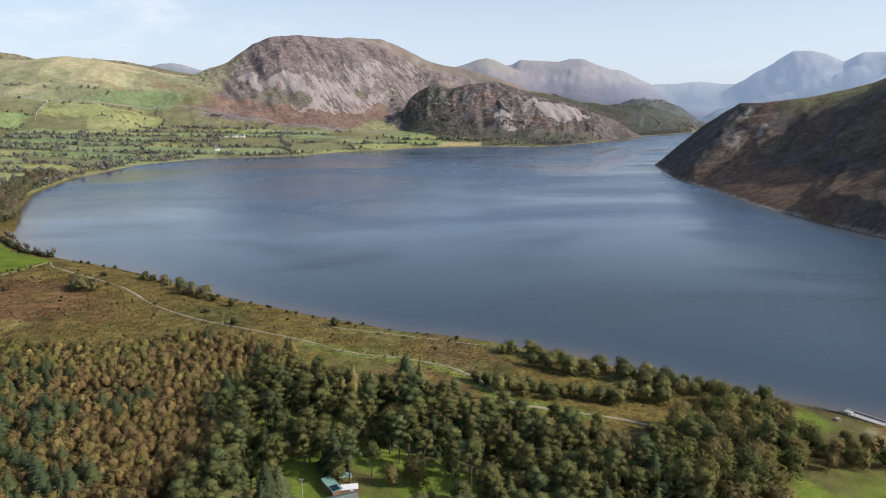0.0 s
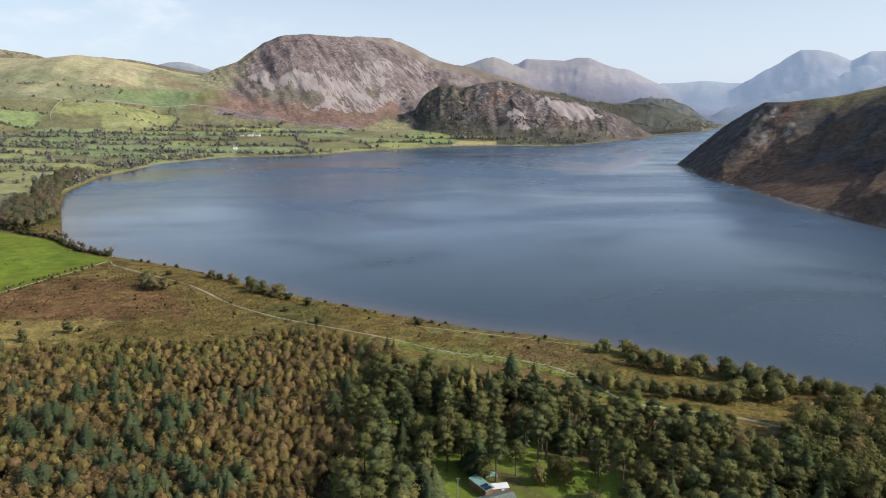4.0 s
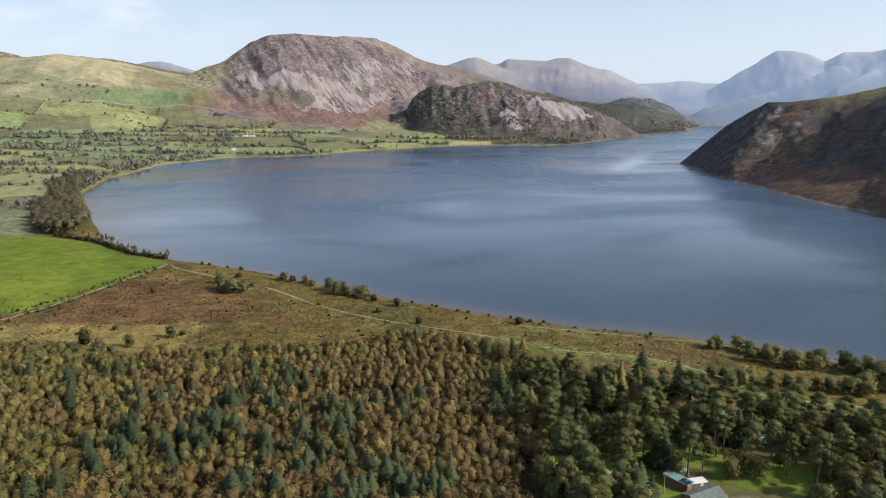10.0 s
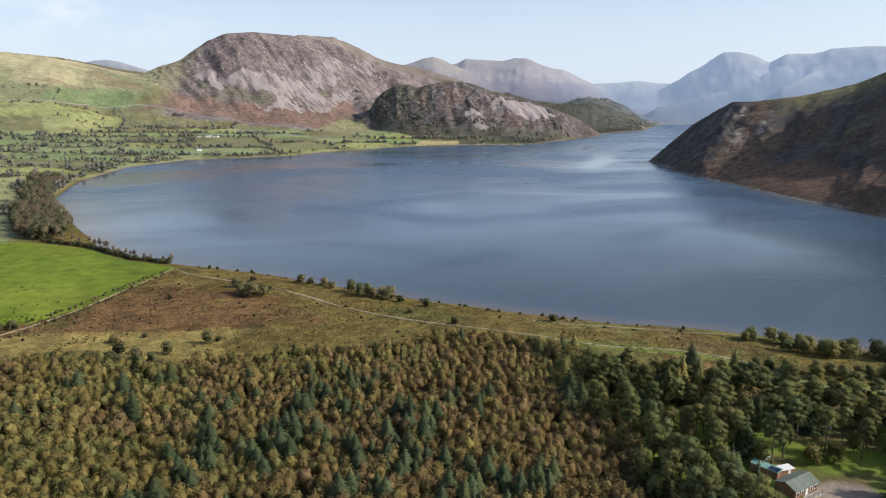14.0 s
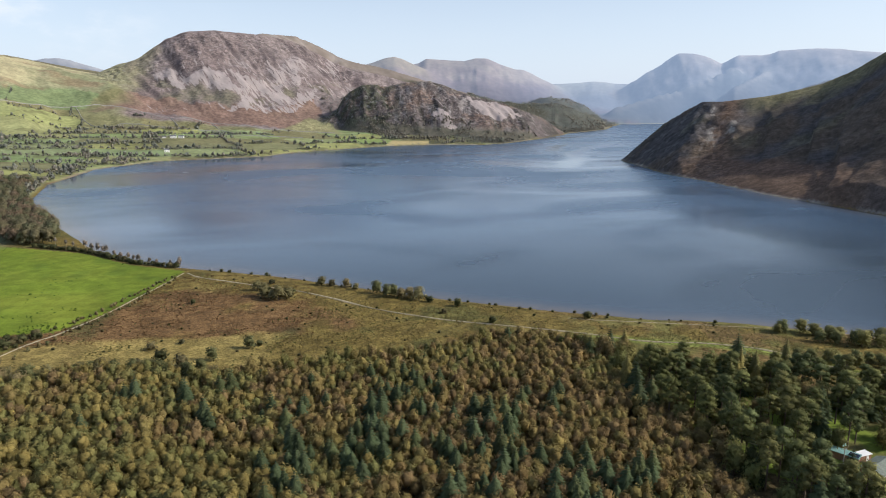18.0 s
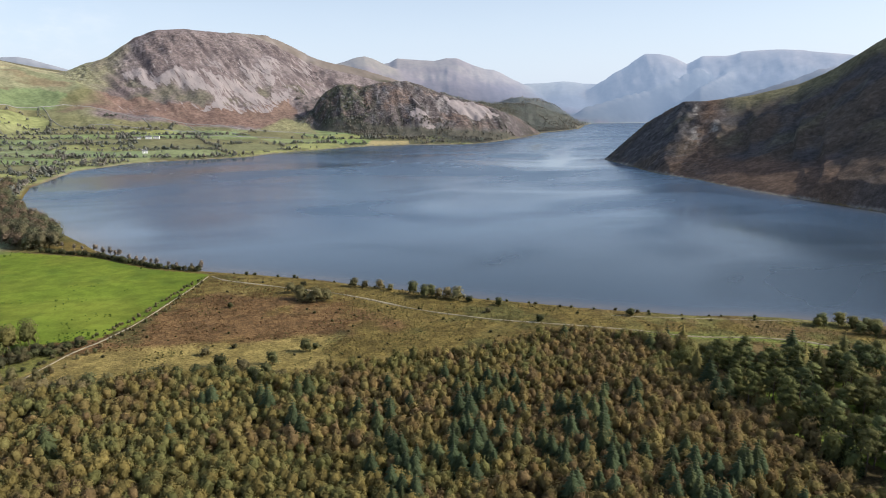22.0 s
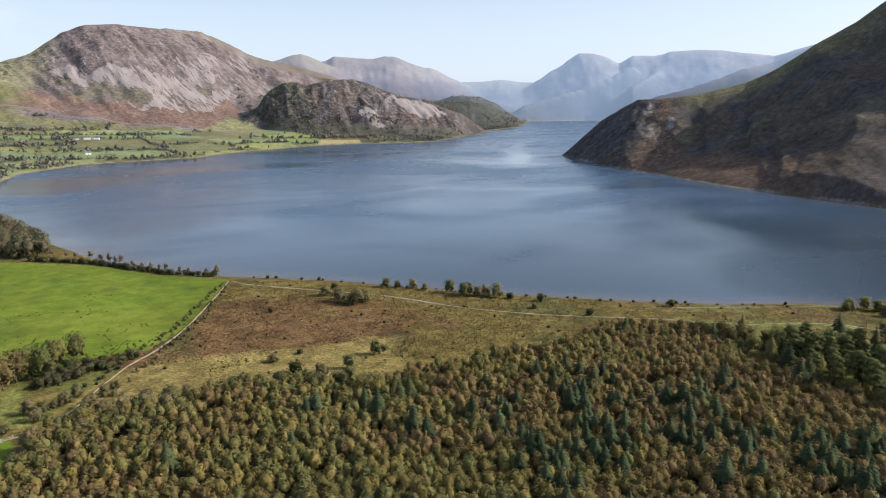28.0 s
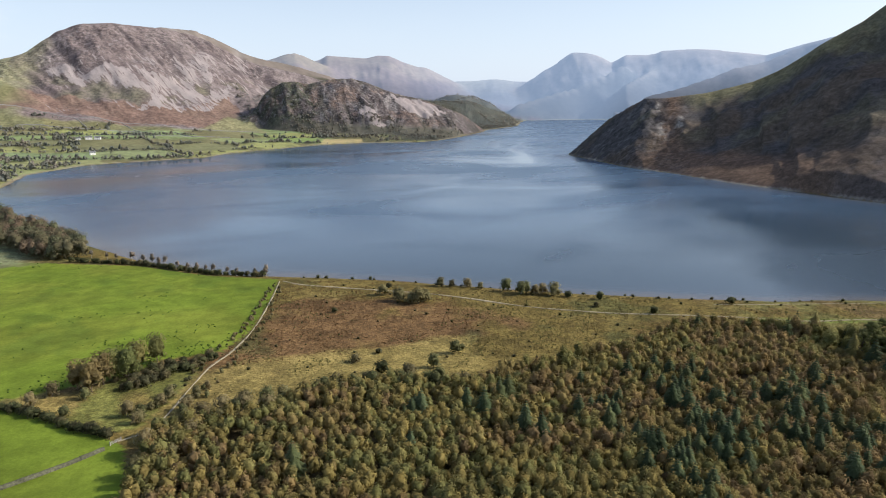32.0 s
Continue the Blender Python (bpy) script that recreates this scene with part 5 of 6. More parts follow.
plant_all(bush, along([(-255, 420), (-200, 392), (-165, 366), (-115, 332), (-60, 298), (-20, 281), (12, 268)], 9, 74, 1.8), 75, 0.35, 0.75, (0.8, 1.2))
plant_all(bush, [(-240, 262), (-247, 256), (-255, 254), (-262, 258), (-270, 256), (-231, 256), (-250, 250), (-258, 249), (-243, 250), (-236, 250)], 76, 1.2, 1.7)


def heath():
    """Knee-high heather, bracken and rush clumps over the moor."""
    rng = np.random.default_rng(301)
    moor = [(-262, 410), (-285, 330), (-312, 262), (-230, 246), (-130, 256), (-60, 258), (0, 226), (60, 200), (112, 204), (60, 240), (-15, 278), (-120, 330), (-200, 394)]
    xy = scatter(moor, 1.7, 302, 0.5)
    n = fbm(xy[:, 0] / 14, xy[:, 1] / 14, 3, 303) + rng.normal(size=len(xy)) * 0.25
    straw = (xy[:, 1] < 288) & (xy[:, 1] > 244) & (xy[:, 0] < -195)
    xy, n = xy[(n > -0.15) & ~(straw & (n < 0.35))], n[(n > -0.15) & ~(straw & (n < 0.35))]
    red = (xy[:, 1] > 284) & (xy[:, 0] < -180) & (n < 0.5)
    tint = np.where(red[:, None], (0.215, 0.128, 0.058), np.where((n > 0.35)[:, None], (0.175, 0.172, 0.062), (0.225, 0.178, 0.068))) * rng.uniform(0.75, 1.25, (len(xy), 1))
    clump = [broad_shape(380 + k, 0.48, 1.5, 6, 0.24, 0.0, 3, 0)[:-15] for k in range(5)]
    for proto in clump:
        proto[:, 3:] = unit(0.35 * proto[:, 3:] + (0, 0, 1))
    crowd("heather_clumps", "low brown heather, bracken and rush clumps on the moor", clump, xy, rng.uniform(0.45, 1.15, len(xy)), tint, rng.uniform(0.7, 1.4, len(xy)), "heather")


def rushes():
    """Dark rush tufts in the grazed pasture."""
    xy = scatter(FIELD, 2.0, 311, 0.5)
    rng = np.random.default_rng(312)
    n = fbm(xy[:, 0] / 25, xy[:, 1] / 15, 3, 313) + rng.normal(size=len(xy)) * 0.22 + 0.3 * (xy[:, 1] < 345)
    xy = xy[n > 0.66]
    tuft = [broad_shape(390 + k, 0.5, 1.3, 8, 0.24, 0.0, 3, 0) for k in range(4)]
    crowd("rush_tufts", "dark green rush tufts in the grazed lakeside pasture", tuft, xy, rng.uniform(0.5, 1.2, len(xy)), np.tile((0.105, 0.165, 0.034), (len(xy), 1)) * rng.uniform(0.8, 1.3, (len(xy), 1)), None, "rushes")


heath()
rushes()
# willows and thorns between the path and the eastern shore
shore_scrub = scatter([(18, 262), (36, 252), (56, 243), (80, 228), (106, 211), (110, 197), (92, 199), (78, 208), (56, 222), (34, 236)], 6.0, 270)
plant_all(willow, shore_scrub[np.random.default_rng(271).uniform(size=len(shore_scrub)) < 0.85], 77, 0.75, 1.25)
plant_all(willow, [(20, 214), (16, 219), (31, 213), (36, 212), (41, 212), (45, 209), (49, 208), (58, 207), (63, 210), (66, 212), (54, 205), (24, 216), (12, 222), (70, 206), (76, 204), (60, 203), (38, 207), (28, 209)], 78, 0.75, 1.1)
plant_all(oak, [(-72, 252), (-80, 256), (-86, 260), (-92, 262), (-78, 248), (-98, 258), (-68, 244)], 79, 0.6, 0.8)
# the hedge on the shore bank, its trees, and the wood in the bay
plant_all(bush, along([(-268, 428), (-300, 446), (-343, 487), (-385, 510)], 2.2, 81, 1.2), 82, 0.8, 1.35)
plant_all(bare, along([(-264, 428), (-300, 450), (-340, 492), (-375, 520)], 8, 83, 1.5), 84, 0.8, 1.3)
plant_all(thorn, along([(-302, 244), (-268, 251), (-240, 250), (-222, 240), (-205, 238)], 4.0, 280, 3.5), 281, 0.9, 1.45)
plant_all(willow, along([(-268, 246), (-240, 245), (-212, 234), (-190, 236)], 5.0, 283, 2.5), 284, 0.65, 1.0)
plant_all(willow, [(-265, 247), (-259, 250), (-253, 250), (-247, 249), (-242, 246), (-234, 244), (-227, 246), (-252, 243), (-245, 241), (-238, 248), (-222, 248)], 285, 0.85, 1.2)
plant_all(thorn, along([(-302, 272), (-309, 250)], 3.0, 286, 1.5) + along([(-313, 270), (-323, 250)], 3.0, 287, 1.5), 288, 0.45, 0.95)
plant_all(oak, [(-318, 225), (-313, 232), (-307, 239), (-317, 214), (-300, 236), (-309, 226)], 282, 0.55, 0.75)


def bay_wood():
    rng = np.random.default_rng(85)
    xy = np.concatenate([scatter([(-376, 512), (-412, 526), (-446, 590), (-492, 668), (-447, 664), (-400, 592)], 6.6, 85), scatter([(-447, 664), (-486, 690), (-548, 800), (-604, 940), (-560, 945), (-512, 790)], 8.5, 87)])
    hue = rng.uniform(size=(len(xy), 1))
    tint = np.where(hue > 0.8, (0.265, 0.195, 0.130), np.where(hue > 0.4, (0.225, 0.200, 0.115), (0.180, 0.185, 0.105)))
    crowd("bay_wood", "old mixed wood in brown and dull green leaf on the bay", [broad_shape(360 + k, 11.0, 10.0, 300, 0.46, 0.02, 14, 1) for k in range(5)], xy, rng.uniform(0.85, 1.4, len(xy)), tint, rng.uniform(0.85, 1.15, len(xy)))


bay_wood()
# hedge beside the track, gorse thicket and thorns, hedge of the low pasture
plant_all(thorn, along([(-266, 408), (-277, 364), (-286, 332), (-297, 307)], 2.6, 91, 1.4), 92, 0.2, 0.5, (0.7, 1.0))
plant_all(thorn, along([(-263, 402), (-272, 350), (-283, 318), (-297, 280), (-306, 256)], 5.0, 93, 1.6), 94, 0.2, 0.5)
plant_all(bush, along([(-300, 300), (-309, 280), (-318, 256)], 3.5, 293, 1.6), 294, 0.35, 0.7)
plant_all(oak, [(-337, 286), (-331, 292), (-326, 297), (-320, 301), (-334, 290), (-340, 281), (-345, 285), (-329, 289)], 95, 1.0, 1.35)
plant_all(bush, scatter([(-296, 304), (-322, 292), (-334, 279), (-326, 277), (-302, 293)], 3.0, 96), 97, 0.9, 1.4)
plant_all(bush, along([(-372, 280), (-356, 268), (-342, 253), (-330, 243)], 1.9, 98, 0.8), 99, 0.8, 1.25)
plant_all(thorn, [(-341, 275), (-352, 281), (-357, 274), (-345, 262), (-322, 250), (-326, 256)], 100, 0.8, 1.1)
plant_all(thorn, [(-314, 238), (-308, 242), (-318, 228), (-303, 246), (-298, 240), (-320, 216), (-311, 222), (-306, 232), (-290, 246), (-283, 242)], 101, 0.95, 1.5)
plant_all(bush, along([(-318, 300), (-334, 288)], 3, 102), 103, 0.5, 0.8)


def far_bank():
    """Hedges, copses and field trees of the far pastures, and the woods under the knott."""
    rng = np.random.default_rng(110)
    n = 105000
    x, y = rng.uniform(-1500, 330, n), rng.uniform(640, 2120, n)
    d = shore_dist(x, y)
    n1, edge = fbm(x / 60, y / 60, 4, 201), fbm(x / 90, y / 90, 3, 220)
    u0, v0 = (x + 0.35 * y + 35 * edge) / 170, (y - 0.25 * x + 35 * n1) / 125
    du, dv = np.abs(u0 - np.round(u0)) * 170, np.abs(v0 - np.round(v0)) * 125
    on_u = (du < 3.5) & (lattice(np.round(u0), np.floor(v0), 31) < 0.34)
    on_v = (dv < 7) & (lattice(np.floor(u0), np.round(v0), 32) < 0.75)
    copse = fbm(x / 150, y / 38, 3, 111) + 0.22 * step(1900, 1300, y) > 0.46
    shoreband = (d < 60) & (fbm(x / 60, y / 60, 2, 112) > -0.15) & (y < 1330)
    fringe = (d < 30) & (fbm(x / 45, y / 45, 2, 113) > 0.05)
    lone = rng.uniform(size=n) < 0.0007
    keep = (d > 5) & ((on_u | on_v) & (rng.uniform(size=n) < 0.9) | copse & (rng.uniform(size=n) < 0.11) | shoreband & (rng.uniform(size=n) < 0.32) | fringe & (rng.uniform(size=n) < 0.20) | lone)
    high = (y > 2060 - 0.1 * (x + 500)) | (x < -900) & (y > 1750) & (rng.uniform(size=n) < 0.75)
    keep &= ~high & ~inside(x, y, [(-20, 1744), (104, 1776), (112, 1840), (10, 1850)]) & (np.hypot(x + 545, y - 1715) > 26)
    xy = np.c_[x, y][keep]
    hue = fbm(xy[:, 0] / 50, xy[:, 1] / 50, 2, 114) + rng.normal(size=len(xy)) * 0.3
    # leaf tints paled and greyed to carry the haze over the far bank
    tint = np.where(hue[:, None] > 0.35, (0.360, 0.325, 0.270), np.where(hue[:, None] > -0.1, (0.315, 0.310, 0.255), (0.280, 0.295, 0.250))) * rng.uniform(0.85, 1.2, (len(xy), 1))
    tall = rng.uniform(size=len(xy)) < 0.30
    protos = [broad_shape(340 + k, 7.0, 7.0, 14, 0.85, 0.0, 6, 0) for k in range(5)]
    crowd("hedgerow_trees", "hedges, copses and thorn trees between the far green pastures", protos, xy, np.where(tall, rng.uniform(1.0, 1.8, len(xy)), rng.uniform(0.5, 1.0, len(xy))), tint, rng.uniform(0.7, 1.2, len(xy)))
    # conifers and birch woods below the knott and over the low hill
    n = 50000
    x, y = rng.uniform(-230, 1560, n), rng.uniform(1755, 3900, n)
    d = shore_dist(x, y)
    r, run, c = to_line(x, y, KNOTT)
    u = r / c[..., 1]
    foot = (u > 0.66) & (x > 40 - 0.4 * (y - 1800)) & (y < 3880) & (x < 1540) & ((y < 2700) | (x > 560))
    left = (run < 175) & (u > 0.12) & (u < 0.8) & (y < 2290) & (rng.uniform(size=n) < 0.75)
    thin = fbm(x / 80, y / 80, 3, 115) > -0.35
    field = inside(x, y, [(-150, 1750), (104, 1770), (114, 1845), (-10, 1865), (-150, 1920)])
    keep = (d > 3) & (foot & thin | left) & ~field & ((y < 2500) | (x > 380 + 0.2 * (y - 2500))) & (x > -190)
    xy = np.c_[x, y][keep]
    conifer = (fbm(xy[:, 0] / 110, xy[:, 1] / 110, 3, 116) + rng.normal(size=len(xy)) * 0.15 + 0.25 * step(2000, 2600, xy[:, 1])) > 0.05
    # tints brighten with distance: haze before the farther woods put into their colour
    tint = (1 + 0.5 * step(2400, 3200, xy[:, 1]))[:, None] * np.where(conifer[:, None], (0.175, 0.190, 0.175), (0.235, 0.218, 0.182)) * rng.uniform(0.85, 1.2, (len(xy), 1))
    cone = [spruce_shape(350 + k, 11.0, 7.0, 3, 4) for k in range(4)]
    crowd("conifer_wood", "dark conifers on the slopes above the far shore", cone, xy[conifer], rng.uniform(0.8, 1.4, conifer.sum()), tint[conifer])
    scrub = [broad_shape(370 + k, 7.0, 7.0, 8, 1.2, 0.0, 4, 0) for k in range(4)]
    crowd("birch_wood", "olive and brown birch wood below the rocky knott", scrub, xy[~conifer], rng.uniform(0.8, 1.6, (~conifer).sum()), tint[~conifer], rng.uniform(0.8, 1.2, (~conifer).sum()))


far_bank()


# ---- paths ----
def smooth_line(pts, gap=3.0):
    pts = [Vector(p) for p in pts]
    ext = [pts[0] * 2 - pts[1]] + pts + [pts[-1] * 2 - pts[-2]]
    out = []
    for k in range(1, len(ext) - 2):
        p0, p1, p2, p3 = ext[k - 1:k + 3]
        n = max(2, int((p2 - p1).length / gap))
        for j in range(n):
            t = j / n
            out.append(0.5 * (2 * p1 + (p2 - p0) * t + (2 * p0 - 5 * p1 + 4 * p2 - p3) * t * t + (3 * p1 - p0 - 3 * p2 + p3) * t ** 3))
    return out + [pts[-1]]


def ribbon(name, pts, width, mat, label, category, lift=0.22, gap=2.5, parent=None, kind="structure"):
    """A trodden way laid on the ground, a little uneven at its edges."""
    line = smooth_line(pts, gap)
    p = np.array([tuple(q) for q in line])
    t = np.gradient(p, axis=0)
    nrm = np.c_[-t[:, 1], t[:, 0]] / np.hypot(t[:, 0], t[:, 1])[:, None]
    w = width * 0.5 * (1 + 0.75 * fbm(np.arange(len(p)) / 2.5, np.zeros(len(p)), 2, 130))[:, None]
    rows = [p + nrm * w * k for k in (-1.0, -0.6, 0.6, 1.0)]
    lifts = (-0.15, lift, lift, -0.15)
    v = np.concatenate([np.c_[r, ground(r[:, 0], r[:, 1]) + h] for r, h in zip(rows, lifts)])
    n = len(p)
    f = [(a * n + k, a * n + k + 1, (a + 1) * n + k + 1, (a + 1) * n + k) for a in range(3) for k in range(n - 1)]
    me = mesh_data(name, v, np.array(f)[:, ::-1], mat)
    return tagged(new(name, me), label, category, kind=kind)


ribbon("path", [(-260, 412), (-250, 399), (-226, 382), (-201, 365), (-189, 357), (-172, 341), (-150, 318), (-123, 297), (-102, 286), (-80, 275), (-59, 264), (-38, 251), (-15, 244.5), (3.5, 235), (14, 222), (19.4, 212),
                (24, 204), (34, 200), (58, 192.5), (72, 184)], 1.5, GRAVEL, "pale gravel lakeside path across the moor", "path")
ribbon("shore_path", [(-60, 288), (-48, 283), (-35, 279), (-11, 271), (11, 263), (27, 258)], 0.7, GRAVEL, "faint trodden path along the shore bank", "path", 0.12)
ribbon("track", [(-262, 412), (-273, 363), (-282, 330), (-292, 305), (-301, 290), (-308, 271), (-314, 253), (-319, 243), (-327, 239)], 0.85, GRAVEL, "pale stony farm track beside the hedge", "track")
ribbon("lodge_path", [(-41, 140), (-44, 152), (-48, 163), (-54, 172), (-46, 182), (-36, 190)], 1.8, GRAVEL, "narrow gravel path across the lodge lawn", "path")


# ---- buildings ----
SLATE = material("roof_slate", (0.17, 0.175, 0.18), 0.7, scales=((2.0, 0.2), (0.3, 0.15)), island=0.15)
GREEN_ROOF = material("green_grey_felt_roof", (0.155, 0.180, 0.150), 0.85, scales=((1.5, 0.2), (0.3, 0.15)))
TEAL = material("teal_sheet_roof", (0.21, 0.36, 0.32), 0.6, scales=((1.0, 0.15), (0.3, 0.1)))
LIMEWASH = material("limewash", (0.80, 0.79, 0.76), 0.9, scales=((0.6, 0.06), (0.1, 0.05)))
TIMBER = material("brown_timber", (0.24, 0.130, 0.080), 0.85, scales=((3.0, 0.25), (0.5, 0.15)), island=0.2)
PALE_WOOD = material("weathered_wood", (0.36, 0.33, 0.29), 0.9, scales=((3.0, 0.25), (0.5, 0.15)))
WHITE = material("white_paint", (0.78, 0.78, 0.76), 0.6, scales=((1.0, 0.06),))
DARK = material("dark_opening", (0.03, 0.03, 0.032), 0.4, scales=((1.0, 0.1),))
PANEL = material("solar_panel", (0.02, 0.03, 0.06), 0.18, scales=((1.0, 0.1),), spec=0.6)
CONCRETE = material("pale_concrete", (0.42, 0.40, 0.37), 0.9, scales=((1.2, 0.15), (0.2, 0.12)), bump=0.3, bump_scale=4)


def box(bm, c, s, turn=0.0, bevel=0.0):
    """A box of size s centred at c, its edges taken off."""
    m = Matrix.Translation(c) @ Matrix.Rotation(turn, 4, "Z") @ Matrix.Diagonal((*s, 1))
    made = bmesh.ops.create_cube(bm, size=1.0, matrix=m)["verts"]
    if bevel:
        edges = {e for v in made for e in v.link_edges}
        bmesh.ops.bevel(bm, geom=list(edges), offset=bevel, segments=1, affect="EDGES")


def boxes(name, items, mat, parent, label="", bevel=0.0):
    bm = bmesh.new()
    for c, s in items:
        box(bm, c, s, 0.0, bevel)
    return part(name, bm_mesh(name, bm, mat), parent, label)


def gable(name, length, depth, eaves, rise, over, mat, parent, label="", thick=0.18):
    """Two roof slopes with thickness, meeting on a ridge along x."""
    bm = bmesh.new()
    lx, dy = length / 2 + over, depth / 2 + over
    drop = rise * over / (depth / 2)
    ring = [(-dy, eaves - drop), (0, eaves + rise), (dy, eaves - drop), (dy, eaves - drop + thick), (0, eaves + rise + thick * 1.15), (-dy, eaves - drop + thick)]
    a = [bm.verts.new((-lx, y, z)) for y, z in ring]
    c = [bm.verts.new((lx, y, z)) for y, z in ring]
    for k in range(6):
        bm.faces.new((a[k], a[(k + 1) % 6], c[(k + 1) % 6], c[k]))
    bm.faces.new((a[0], a[5], a[4], a[1]))
    bm.faces.new((a[1], a[4], a[3], a[2]))
    bm.faces.new((c[1], c[4], c[5], c[0]))
    bm.faces.new((c[2], c[3], c[4], c[1]))
    bmesh.ops.recalc_face_normals(bm, faces=bm.faces[:])
    return part(name, bm_mesh(name, bm, mat), parent, label)


def gable_walls(length, depth, eaves, rise, mat, parent):
    bm = bmesh.new()
    x, y = length / 2, depth / 2
    ring = [(-y, -0.4), (y, -0.4), (y, eaves), (0, eaves + rise), (-y, eaves)]
    a = [bm.verts.new((-x, p, q)) for p, q in ring]
    c = [bm.verts.new((x, p, q)) for p, q in ring]
    for k in range(5):
        bm.faces.new((a[k], a[(k + 1) % 5], c[(k + 1) % 5], c[k]))
    bm.faces.new(a[::-1])
    bm.faces.new(c)
    bmesh.ops.recalc_face_normals(bm, faces=bm.faces[:])
    return part("wall", bm_mesh("wall", bm, mat), parent)


def house(name, label, x, y, turn, length, depth, eaves, rise, wall_mat, roof_mat, windows=3, rows=1, chimneys=2, category="house", front=-1):
    root = tagged(new(name), label, category)
    root.location, root.rotation_euler = (x, y, gz(x, y)), (0, 0, radians(turn))
    gable_walls(length, depth, eaves, rise, wall_mat, root)
    roof = gable("roof", length, depth, eaves, rise, 0.3, roof_mat, root)
    for k in range(chimneys):
        cx = (k - (chimneys - 1) / 2) * (length - 1.4)
        boxes("chimney", [((cx, 0, eaves + rise + 0.5), (0.9, 0.7, 1.5)), ((cx, 0, eaves + rise + 1.3), (1.05, 0.85, 0.14))], wall_mat, roof)
    for row in range(rows):
        for k in range(windows):
            if row == 0 and k == windows // 2:
                continue
            wx, wz = (k + 0.5) / windows * length - length / 2, 1.4 + row * 2.5
            fr = boxes("window", [((wx, front * (depth / 2 + 0.03), wz), (1.0, 0.10, 1.2))], WHITE, root)
            boxes("pane", [((wx, front * (depth / 2 + 0.085), wz), (0.8, 0.02, 1.0))], DARK, fr)
    boxes("door", [((0, front * (depth / 2 + 0.03), 1.0), (0.95, 0.08, 2.0))], DARK if wall_mat is LIMEWASH else WHITE, root)
    return root


house("farmhouse", "long white limewashed farmhouse with slate roof among trees", -552, 1722, 6, 14, 8, 5.2, 2.6, LIMEWASH, SLATE, 5, 2)
house("farm_cottage", "white limewashed farm cottage beside the farmhouse", -535, 1730, -4, 13, 7, 4.8, 2.4, LIMEWASH, SLATE, 3, 2)
house("barn", "low white barn with slate roof at the farm", -572, 1714, 12, 9, 6, 3.2, 2.0, LIMEWASH, SLATE, 3, 1, 0, "barn")
house("lake_cottage", "small white cottage with grey slate roof near the shore", -508, 1455, 20, 10, 6.5, 4.4, 2.6, LIMEWASH, SLATE, 3, 2, 2)
house("field_cottage", "tiny white cottage on the green hillside", -985, 1390, 0, 10, 6, 3.0, 2.0, LIMEWASH, SLATE, 3, 1, 1)

lodge = house("lodge", "brown timber lodge with green-grey felt roof in a pine clearing", -26.2, 142.0, 23, 9.6, 5.6, 2.5, 1.2, TIMBER, GREEN_ROOF, 5, 1, 0, "lodge")
boxes("fascia", [((0, -3.02, 2.40), (10.1, 0.06, 0.24))], WHITE, lodge)
boxes("deck", [((1.2, -3.9, 0.14), (6.0, 1.7, 0.28))], PALE_WOOD, lodge)
for k in range(4):
    boxes("deck_post", [((-1.6 + 1.85 * k, -4.65, 0.75), (0.10, 0.10, 1.1))], TIMBER, lodge)
boxes("deck_rail", [((1.2, -4.65, 1.30), (6.0, 0.08, 0.08))], TIMBER, lodge)

shed = tagged(new("shed"), "long low shed with pale teal sheet roof and solar panels", "shed")
shed.location, shed.rotation_euler = (-29.2, 150.6, gz(-29, 151)), (0, 0, radians(-56))
boxes("wall", [((0, 0, 0.95), (7.2, 2.6, 2.3))], TIMBER, shed)
bm = bmesh.new()
box(bm, (0, 0, 2.30), (7.6, 2.8, 0.12))
for v in bm.verts:
    v.co.z += 0.12 * v.co.y
for k in range(16):
    box(bm, (-3.6 + 0.48 * k, 0, 2.39), (0.07, 2.7, 0.05))
roof = part("roof", bm_mesh("roof", bm, TEAL), shed)
for k in range(2):
    boxes("solar_panel", [((1.6 + 1.35 * k, -0.1, 2.44), (1.25, 2.0, 0.06))], PANEL, roof, "dark solar panel with pale frame")
hut = tagged(new("hut"), "small red-brown timber hut with flat white roof", "hut")
hut.location, hut.rotation_euler = (-24.4, 149.6, gz(-24, 150)), (0, 0, radians(10))
boxes("wall", [((0, 0, 0.95), (4.2, 2.2, 2.1))], TIMBER, hut)
boxes("roof", [((0, 0, 2.06), (4.6, 2.6, 0.12))], WHITE, hut)
boxes("door", [((0.6, -1.13, 0.9), (0.85, 0.06, 1.8))], WHITE, hut)
tarp = tagged(new("canopy"), "teal tarpaulin canopy on posts behind the shed", "canopy")
tarp.location, tarp.rotation_euler = (-26.3, 155.4, gz(-26, 155)), (0, 0, radians(12))
bm = bmesh.new()
bmesh.ops.create_grid(bm, x_segments=8, y_segments=6, size=1.0)
for v in bm.verts:
    v.co = Vector((v.co.x * 1.6, v.co.y * 1.2, 2.2 + 0.25 * math.cos(v.co.x * 3) - 0.35 * v.co.y ** 2))
bmesh.ops.solidify(bm, geom=bm.faces[:], thickness=0.04)
part("sheet", bm_mesh("sheet", bm, TEAL), tarp)
for sx in (-1.45, 1.45):
    for sy in (-1.05, 1.05):
        boxes("post", [((sx, sy, 0.95), (0.09, 0.09, 2.1))], TIMBER, tarp)
kiosk = tagged(new("kiosk"), "little white hut with teal roof under the pines", "hut")
kiosk.location = (5.6, 173, gz(5.6, 173))
boxes("wall", [((0, 0, 0.9), (2.2, 2.0, 2.0))], WHITE, kiosk)
